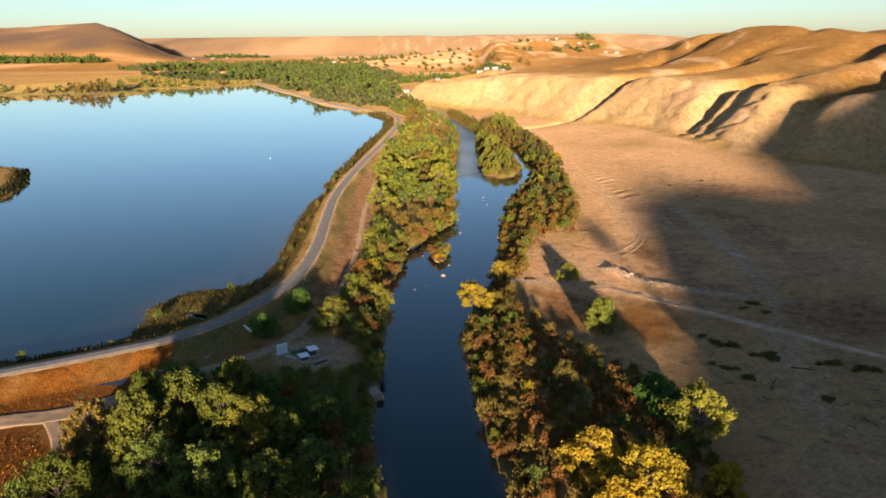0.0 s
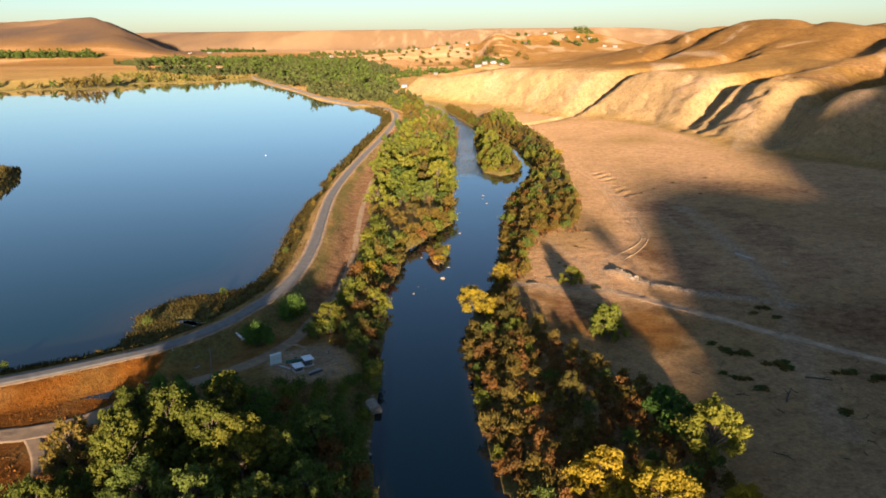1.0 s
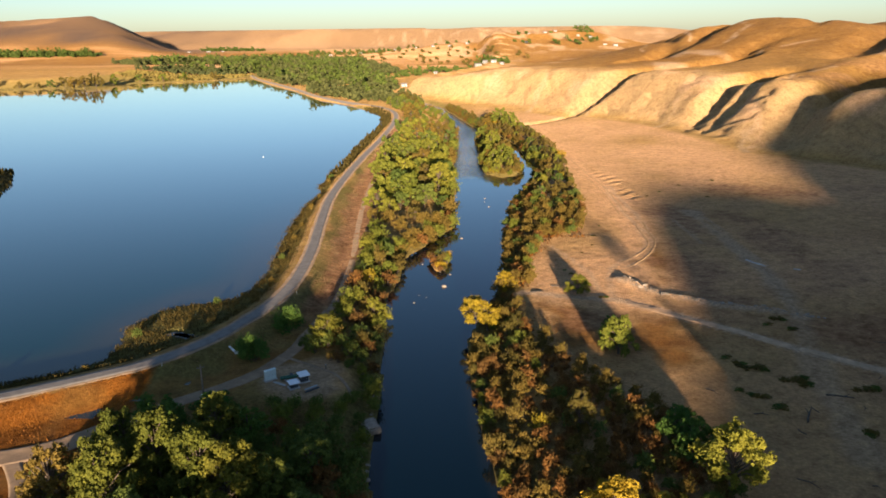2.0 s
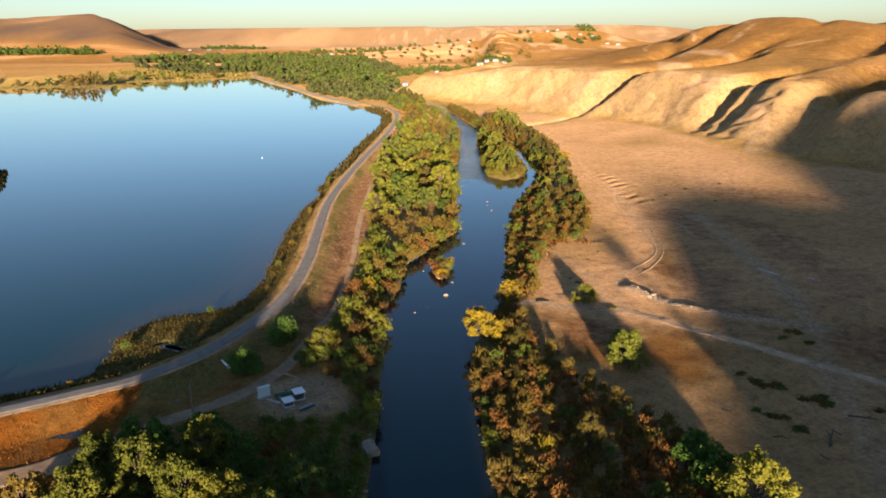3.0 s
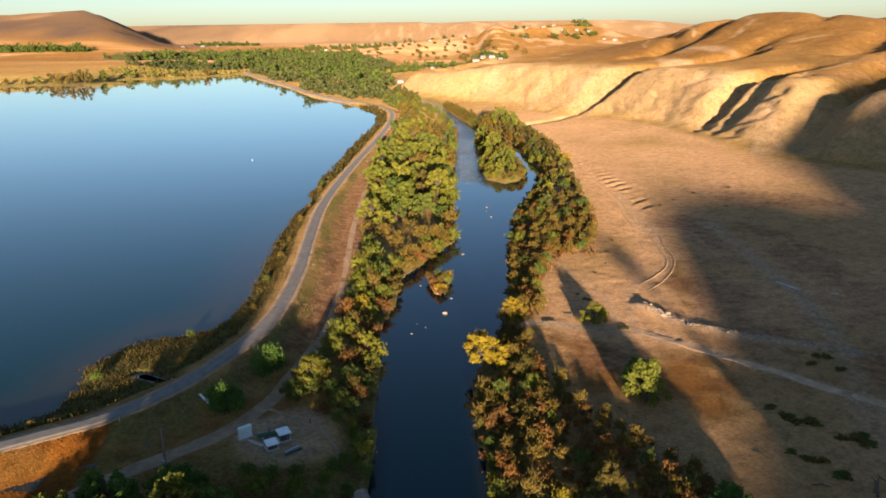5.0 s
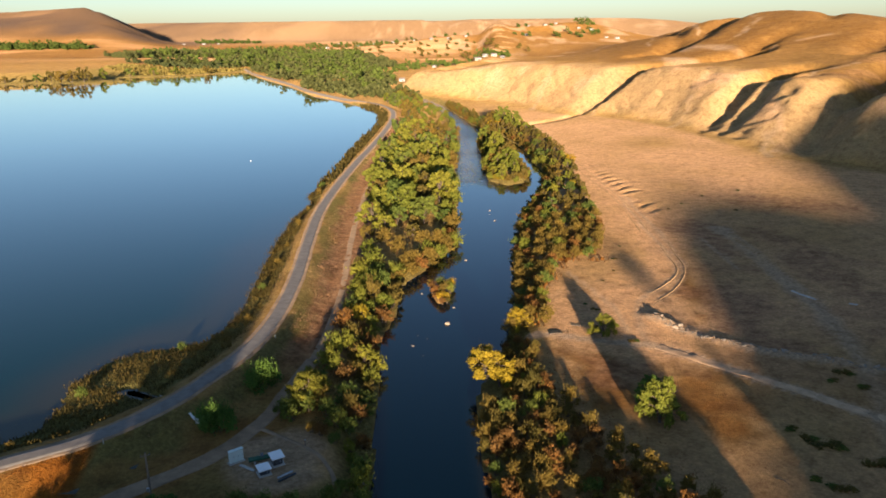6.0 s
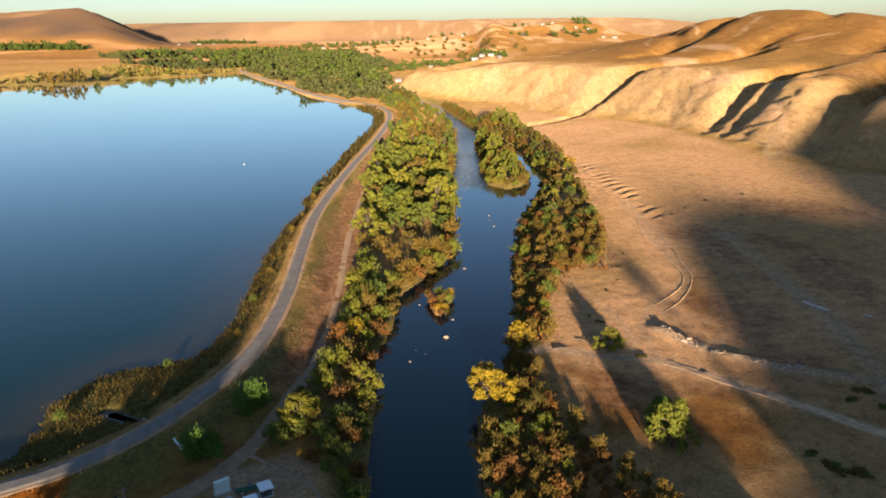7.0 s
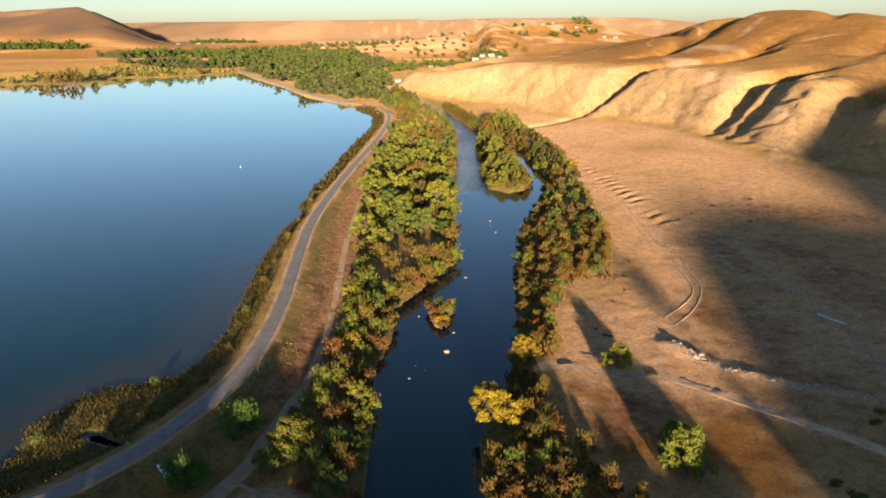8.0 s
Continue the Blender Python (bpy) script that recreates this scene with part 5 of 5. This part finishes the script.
for k, (x, y) in enumerate(pts):
    r = 0.12 + 0.4 * _pick.random() ** 2
    x, y = x + 1.6 * (_pick.random() - 0.5), y + 2.4 * (_pick.random() - 0.5) ** 3 * 4 - 0.4
    ob = tagged(new("rock", stones[k % 5]), "pale broken rock along an earth bank", "rock", "rubble on the field")
    ob.matrix_world = Matrix.LocRotScale((x, y, height(x, y) + 0.1 * r), Euler((0.3 * k, 0.2, k * 1.3)), (r * (1.1 + 1.0 * _pick.random()), r, r * 0.8))
for k in range(26):
    x, y = 42 + 40 * _pick.random(), 92 + 46 * _pick.random()
    if seg_distance(np.array([x]), np.array([y]), TRACK_A)[0] < 3:
        continue
    L = 0.8 + 2.6 * _pick.random()
    v, f = tube([(-L / 2, 0, 0.06), (0, 0.12 * L, 0.12), (L / 2, -0.05 * L, 0.07)], (0.09, 0.07, 0.03), 5)
    bv, bf = tube([(0, 0.12 * L, 0.12), (0.2 * L, 0.3 * L, 0.25)], (0.05, 0.015), 4)
    v, f = join_parts([(v, f), (bv, bf)])
    ob = tagged(new("branch", make_mesh("branch", v, f, BARK)), "fallen grey branch lying on the dry field", "branch", "branches on the field")
    ob.matrix_world = pose(x, y, height(x, y), 0, 0, 360 * _pick.random())
# the block at the water's edge
bm = bmesh.new()
bmesh.ops.create_cube(bm, size=1)
bmesh.ops.scale(bm, vec=(2.3, 3.0, 1.5), verts=bm.verts)
bmesh.ops.bevel(bm, geom=bm.edges[:], offset=0.28, segments=2, affect="EDGES")
bmesh.ops.triangulate(bm, faces=bm.faces)
bmesh.ops.subdivide_edges(bm, edges=bm.edges[:], cuts=1)
for v in bm.verts:
    v.co += Vector((noise.noise(v.co * 0.9), noise.noise(v.co * 0.9 + Vector((5, 0, 0))), noise.noise(v.co * 1.1 + Vector((0, 5, 0))))) * 0.28
me = bpy.data.meshes.new("boulder")
bm.to_mesh(me)
bm.free()
me.materials.append(ROCK)
ob = tagged(new("boulder", me), "large pale boulder at the river's edge", "boulder")
ob.matrix_world = pose(-10.6, 113.2, 0.55, 4, -6, 24)
for k, (x, y, sc, n) in enumerate([(50.7, 129.0, 0.6, 3), (52.5, 127.1, 0.7, 4), (49.3, 132.0, 0.5, 2), (50.1, 114.0, 0.6, 3), (48.3, 117.5, 0.6, 3), (56.8, 122.4, 0.8, 4), (58.2, 121.0, 0.6, 3), (65.9, 149.0, 0.6, 3), (62.7, 146.5, 0.5, 2), (65.5, 143.9, 0.5, 3), (70.5, 116.0, 0.8, 4), (66.0, 118.5, 0.7, 3),
                                  (98.6, 280.7, 0.5, 1), (85.3, 276.6, 0.5, 1), (88.7, 256.0, 0.5, 1), (29.3, 183.0, 0.35, 1), (30.3, 179.7, 0.45, 2), (34.0, 163.4, 0.5, 2), (46.5, 119.5, 0.5, 2), (40, 204, 0.3, 1), (42.5, 213, 0.35, 2), (46, 224, 0.3, 1), (36, 197, 0.3, 1), (70, 262, 0.4, 1), (76, 268, 0.4, 1), (60, 106, 0.6, 3), (72, 105, 0.6, 3)]):
    for j in range(n):
        ex, ey = (0, 0) if j == 0 else (1.5 * math.cos(2.1 * j + k) * sc * 1.6, 1.0 * math.sin(2.1 * j + k) * sc)
        plant("bush", BUSHES["olive" if (k + j) % 3 else "deep"][(k + j) % 3], x + ex, y + ey, sc * (0.95 - 0.1 * j), k * 1.1 + j, "low dark dry shrub on the field", "bush", "shrubs on the dry field", 0.15, 0.34)
for k, (x, y, L, a) in enumerate([(53.6, 111.5, 4.5, 60), (21.0, 167.6, 2.6, 10), (25.5, 171.4, 2.0, -20), (61.0, 117.0, 4.0, -15)]):
    lv, lf = tube([(-L / 2, 0, 0.1), (-L * 0.15, 0.06, 0.13), (L * 0.2, 0.02, 0.12), (L / 2, -0.1, 0.08)], (0.16, 0.15, 0.12, 0.06), 8)
    bv, bf = tube([(L * 0.1, 0.05, 0.12), (L * 0.25, 0.4, 0.2), (L * 0.36, 0.8, 0.3)], (0.09, 0.06, 0.03), 6)
    lv, lf = join_parts([(lv, lf), (bv, bf)])
    ob = tagged(new("fallen_log", make_mesh("fallen_log", lv, lf, BARK)), "weathered fallen log lying on the field", "log", "logs on the field")
    ob.matrix_world = pose(x, y, height(x, y), 0, 0, a)
# the islet in the river: mud, grass and rust bushes
islet = tagged(new("river_islet", stone_mesh("river_islet", 9, 2.1, 5.6, 0.45, GROUND, 3)), "small muddy islet in the river", "islet")
islet.location = (-1.0, 194.5, -0.22)
for x, y, s, kind in [(-2.4, 197.0, 0.55, "rust"), (-2.0, 194.6, 0.5, "rust"), (-1.6, 192.2, 0.45, "rust"), (-0.6, 198.6, 0.55, "green"), (0.8, 198.2, 0.55, "green"), (1.4, 196.0, 0.5, "green"), (0.2, 195.6, 0.5, "olive"), (-0.6, 193.6, 0.45, "olive"),
                      (-0.8, 190.6, 0.4, "yellow"), (0.4, 191.6, 0.4, "yellow"), (-0.4, 188.8, 0.32, "rust"), (0.6, 189.4, 0.3, "olive"), (-3.0, 199.0, 0.4, "olive"), (1.8, 199.6, 0.4, "yellow")]:
    root = bush(kind, x, y, s * 1.35, "bushes on the islet", 0)
    root.location.z = 0.25
buoy = tagged(new("buoy"), "small white buoy floating on the lake", "buoy")
buoy.matrix_world = pose(-83, 358, LAKE_Z)
# ================= the pump yard =================
def box_bm(sx, sy, sz, bevel=0.02):
    bm = bmesh.new()
    bmesh.ops.create_cube(bm, size=1)
    bmesh.ops.scale(bm, vec=(sx, sy, sz), verts=bm.verts)
    if bevel:
        bmesh.ops.bevel(bm, geom=bm.edges[:], offset=bevel, segments=2, affect="EDGES")
    return bm


def part(name, bm, mat, parent, m=None, label=""):
    me = bpy.data.meshes.new(name)
    bm.to_mesh(me)
    bm.free()
    me.materials.append(mat)
    ob = new(name, me)
    ob.parent = parent
    if m is not None:
        ob.matrix_local = m
    if label:
        tagged(ob, label)
    return ob


def thing(name, x, y, z, turn, label, category, group=""):
    root = tagged(new(name), label, category, group)
    root.matrix_world = pose(x, y, z, 0, 0, turn)
    return root


GREY_METAL = plain("galvanised_steel", (0.45, 0.46, 0.47), 0.45, 0.5, 0.1, 4.0, 0.7)
CONCRETE = plain("concrete", (0.46, 0.42, 0.36), 0.9, 0.2, 0.15, 1.5, 0, 0.01)
CAB = plain("pale_green_paint", (0.60, 0.66, 0.60), 0.5, 0.4, 0.06, 2.0)
PIPE_GREEN = plain("green_paint", (0.03, 0.11, 0.06), 0.45, 0.4, 0.15, 2.0)
WOOD = plain("weathered_wood", (0.20, 0.15, 0.11), 0.9, 0.15, 0.3, 4.0)
yard_z = height(-23, 125) + 0.02


def cyl_bm(r0, r1, h, seg=12):
    bm = bmesh.new()
    bmesh.ops.create_cone(bm, cap_ends=True, segments=seg, radius1=r0, radius2=r1, depth=h, matrix=Matrix.Translation((0, 0, h / 2)))
    return bm


def kiosk(x, y, turn, w, d, h, walls, label):
    root = thing("pump_kiosk", x, y, yard_z, turn, label, "kiosk", "kiosks in the pump yard")
    part("plinth", box_bm(w + 0.5, d + 0.5, 0.2), CONCRETE, root, pose(0, 0, 0.08))
    # body dark for the shaded walls; separate sheet sets the side's tone
    part("body", box_bm(w, d, h), DARK, root, pose(0, 0, 0.18 + h / 2))
    part("side_panel", box_bm(0.03, d * 0.96, h * 0.96, 0.005), walls, root, pose(w / 2 + 0.012, 0, 0.18 + h / 2))
    roof = part("roof", box_bm(w + 0.5, d + 0.5, 0.1), WHITE, root, pose(0, 0, 0.2 + h + 0.06, 4, 0, 0), "white sheet roof")
    part("roof_edge", box_bm(w + 0.54, 0.05, 0.16), WHITE, roof, pose(0, -(d + 0.5) / 2, -0.02))
    door = part("door", box_bm(w * 0.5, 0.05, h * 0.8, 0.01), DARK, root, pose(0.05, -d / 2 - 0.028, 0.2 + h * 0.42))
    part("handle", box_bm(0.06, 0.06, 0.2, 0.01), GREY_METAL, door, pose(w * 0.19, -0.05, 0))
    part("vent", box_bm(0.05, d * 0.5, h * 0.2, 0.01), GREY_METAL, root, pose(w / 2 + 0.05, 0, 0.2 + h * 0.7))
    return root


kiosk(-22.6, 124.8, 30, 1.25, 1.3, 1.05, WHITE, "pump kiosk under a white sheet roof, shaded walls coloured dark, one side white")
kiosk(-23.8, 122.5, 30, 1.2, 1.15, 0.75, DARK, "low pump kiosk under a white roof, its shaded walls coloured dark")
cab = thing("switch_cabinet", -28.1, 125.3, yard_z, 38, "tall pale green electrical cabinet on a concrete base", "cabinet")
part("plinth", box_bm(2.2, 0.9, 0.16), CONCRETE, cab, pose(0, 0, 0.06))
part("body", box_bm(1.9, 0.5, 1.65, 0.03), CAB, cab, pose(0, 0, 0.97))
for k in range(3):
    d = part("door", box_bm(0.58, 0.03, 1.5, 0.01), CAB, cab, pose(-0.62 + 0.62 * k, -0.267, 0.97))
    part("handle", box_bm(0.03, 0.04, 0.18, 0.008), DARK, d, pose(0.22, -0.035, 0))
part("cap", box_bm(2.0, 0.62, 0.06), CAB, cab, pose(0, 0, 1.82))
pipes = thing("pipe_manifold", -25.0, 125.2, yard_z, 20, "green painted pump pipes and valves on the gravel yard", "pipes")
for k in range(2):
    p = part("pipe", cyl_bm(0.18, 0.18, 3.0), PIPE_GREEN, pipes, pose(-1.4, 0.5 * k, 0.45, 0, 90, 0))
    part("flange", cyl_bm(0.28, 0.28, 0.08), PIPE_GREEN, p, pose(0, 0, 1.2))
    part("support", box_bm(0.3, 0.3, 0.4), CONCRETE, pipes, pose(-0.6, 0.5 * k, 0.12))
    part("valve_wheel", cyl_bm(0.25, 0.25, 0.05), DARK, pipes, pose(0.4, 0.5 * k, 0.85))
    part("valve_stem", cyl_bm(0.04, 0.04, 0.4), DARK, pipes, pose(0.4, 0.5 * k, 0.5))
duct = thing("cable_duct", -26.3, 123.8, yard_z, -32, "concrete cable duct between cabinet and kiosk", "duct")
part("cover", box_bm(2.6, 0.45, 0.14), CONCRETE, duct, pose(0, 0, 0.05))
skid = thing("pump_skid", -20.6, 121.4, yard_z, 42, "dark steel skid beam beside the kiosk", "skid")
part("beam", box_bm(2.6, 0.22, 0.25), DARK, skid, pose(0, 0, 0.14))
part("pipe", cyl_bm(0.14, 0.14, 2.2), GREY_METAL, skid, pose(-1.1, 0.4, 0.35, 0, 90, 0))
# worn foot trail that bounds the yard
YARD_TRAIL = [(-28.4, 134.8), (-23.8, 131.7), (-19.4, 128.5), (-17.3, 126.5), (-15.2, 123.3), (-14.4, 120.9)]
tagged(new("yard_trail", strip_mesh("yard_trail", YARD_TRAIL, 0.9, GRAVEL, 0.1, 0.5, 7, 0.5, 0.12)), "narrow pale trail trodden round the gravel yard", "path", kind="structure")
post = thing("marker_post", -19.6, 129.2, height(-19.6, 129.2), 0, "short pale timber post at the yard corner", "post")
part("shaft", box_bm(0.2, 0.2, 0.9, 0.02), WOOD, post, pose(0, 0, 0.4))
part("cap", box_bm(0.26, 0.26, 0.06, 0.01), CONCRETE, post, pose(0, 0, 0.87))
# the pole with its box
pz = height(-36.6, 117.6)
pole = thing("utility_pole", -36.6, 117.6, pz, 0, "dark wooden utility pole with a pale meter box", "pole")
part("shaft", cyl_bm(0.16, 0.11, 6.8), WOOD, pole, pose(0, 0, -0.3))
part("crossarm", box_bm(1.2, 0.1, 0.12), WOOD, pole, pose(0, 0, 6.1, 0, 0, 30))
part("meter_box", box_bm(0.36, 0.24, 0.5), GREY_METAL, pole, pose(-0.1, -0.3, 1.5))
for k in (-1, 1):
    part("insulator", cyl_bm(0.05, 0.04, 0.18, 8), DARK, pole, pose(0.5 * k * math.cos(0.52), 0.5 * k * math.sin(0.52), 6.16))
# white pipe that leaves the levee beside the round bush
out = thing("outfall_pipe", -36.6, 135.2, 0, -42, "white steel outfall pipe on the levee slope", "pipe")
oz = height(-36.6, 135.2)
part("barrel", cyl_bm(0.22, 0.22, 3.4), WHITE, out, pose(-1.7, 0, oz + 0.4, 0, 96, 0))
part("flange", cyl_bm(0.32, 0.32, 0.1), WHITE, out, pose(-1.6, 0, oz + 0.39, 0, 96, 0))
part("saddle", box_bm(0.4, 0.6, 0.5), CONCRETE, out, pose(0.5, 0, oz + 0.05))
# intake at the lake
intake = thing("lake_intake", -46.8, 143.7, 0, -26.6, "concrete lake intake channel with dark still water", "intake")
water_bm = bmesh.new()
water_bm.faces.new([water_bm.verts.new(p) for p in ((4.5, -0.25, 2.5), (4.5, 0.25, 2.5), (0.5, 0.6, 2.5), (-4.0, 0.85, 2.5), (-4.9, 0.2, 2.5), (-4.0, -0.7, 2.5), (0.5, -0.5, 2.5))])
water_bm.normal_update()
for f in water_bm.faces:
    if f.normal.z < 0:
        f.normal_flip()
part("channel_water", water_bm, RIVER_WATER, intake, None, "dark still water in the channel")
for k in (-1, 1):
    part("wing_wall", box_bm(2.8, 0.14, 0.9), CONCRETE, intake, pose(3.3, 0.5 * k, 2.7, 0, 0, -5 * k))
part("headwall", box_bm(0.25, 1.2, 1.2), CONCRETE, intake, pose(4.75, 0, 3.0))
part("trash_screen", box_bm(0.08, 0.7, 0.9, 0.01), DARK, intake, pose(4.35, 0, 2.8, 0, 20, 0))
for k in range(5):
    part("bar", box_bm(0.05, 0.05, 1.1, 0.008), GREY_METAL, intake, pose(4.25, -0.28 + 0.14 * k, 2.85, 0, 20, 0))
# short marker posts beside the road
marks = resample(ROAD[5:13], 12)
for k, (x, y) in enumerate(marks[2::7]):
    m = thing("marker_post", x + 2.6, y - 1.0, height(x + 2.6, y - 1.0), 0, "short pale marker post beside the levee road", "post", "marker posts")
    part("shaft", box_bm(0.1, 0.1, 0.8, 0.02), CONCRETE, m, pose(0, 0, 0.3))
    part("band", box_bm(0.11, 0.11, 0.1, 0.01), DARK, m, pose(0, 0, 0.55))

part("float", cyl_bm(0.24, 0.18, 0.34), WHITE, buoy, pose(0, 0, -0.08))
part("mast", cyl_bm(0.035, 0.03, 0.3), WHITE, buoy, pose(0, 0, 0.24))
# ================= far houses =================
ROOF = plain("grey_roof", (0.28, 0.24, 0.21), 0.8, 0.2, 0.2, 0.5)
CREAM = plain("cream_wall", (0.36, 0.32, 0.26), 0.8, 0.2, 0.08, 0.4)
PALE = plain("pale_wall", (0.32, 0.30, 0.27), 0.8, 0.2, 0.08, 0.4)
GLASS_DARK = plain("dark_pane", (0.03, 0.035, 0.04), 0.2, 0.5, 0.1, 1.0)


def gable_bm(w, d, h):
    bm = bmesh.new()
    v = [bm.verts.new(p) for p in ((-w / 2, -d / 2, 0), (w / 2, -d / 2, 0), (w / 2, d / 2, 0), (-w / 2, d / 2, 0), (-w / 2, 0, h), (w / 2, 0, h))]
    for q in ((0, 1, 5, 4), (2, 3, 4, 5), (1, 2, 5), (3, 0, 4), (3, 2, 1, 0)):
        bm.faces.new([v[i] for i in q])
    return bm


def house(x, y, w, d, h, turn, wall_mat, group):
    root = thing("house", x, y, height(x, y) - 0.3, turn, "small pale house with a low gabled roof", "house", group)
    part("wall", box_bm(w, d, h, 0.05), wall_mat, root, pose(0, 0, h / 2))
    part("roof", gable_bm(w + 1, d + 1, d * 0.22), ROOF, root, pose(0, 0, h))
    for k in range(3):
        win = part("window", box_bm(1.6, 0.12, 1.2, 0.02), WHITE, root, pose(-w * 0.3 + w * 0.3 * k, -d / 2 - 0.02, h * 0.55))
        part("pane", box_bm(1.3, 0.06, 0.9, 0.01), GLASS_DARK, win, pose(0, -0.05, 0))
    part("door", box_bm(1.1, 0.1, 2.1, 0.02), WOOD, root, pose(w * 0.15, -d / 2 - 0.03, 1.05))
    return root


for k, (x, y, w, h) in enumerate([(22, 1060, 22, 6), (30, 1075, 14, 5), (48, 1010, 20, 6), (58, 1020, 14, 5), (68, 1005, 16, 5), (80, 1025, 12, 4), (-8, 1090, 12, 4), (-40, 830, 14, 5)]):
    house(x, y, w * 0.42, 6, h * 0.6, 10 * (k % 3) - 10, PALE if k % 2 else CREAM, "houses on the river terrace")
for k, (x, y, w, h) in enumerate([(-752, 2300, 20, 5), (-700, 2320, 26, 5), (-660, 2330, 16, 4), (-260, 1815, 18, 6), (-268, 2080, 22, 7), (-172, 2051, 22, 6), (-132, 2200, 20, 6), (-60, 1900, 18, 6), (-20, 1840, 16, 6), (20, 1780, 18, 6), (60, 1800, 16, 6), (-200, 1900, 20, 6)]):
    house(x, y, w * 0.4, 7, h * 0.5, 14 * (k % 3) - 12, PALE if k % 3 else CREAM, "houses of the far settlement")
for k, (x, y, w, h) in enumerate([(300, 1700, 18, 6), (325, 1690, 22, 6), (240, 1790, 22, 7), (265, 1800, 18, 6), (205, 1810, 18, 5), (180, 1640, 20, 6), (330, 1560, 18, 5), (350, 1555, 22, 6)]):
    house(x, y, w * 0.38, 6, h * 0.5, 12 * (k % 3) - 10, PALE if k % 2 else CREAM, "houses on the knoll")
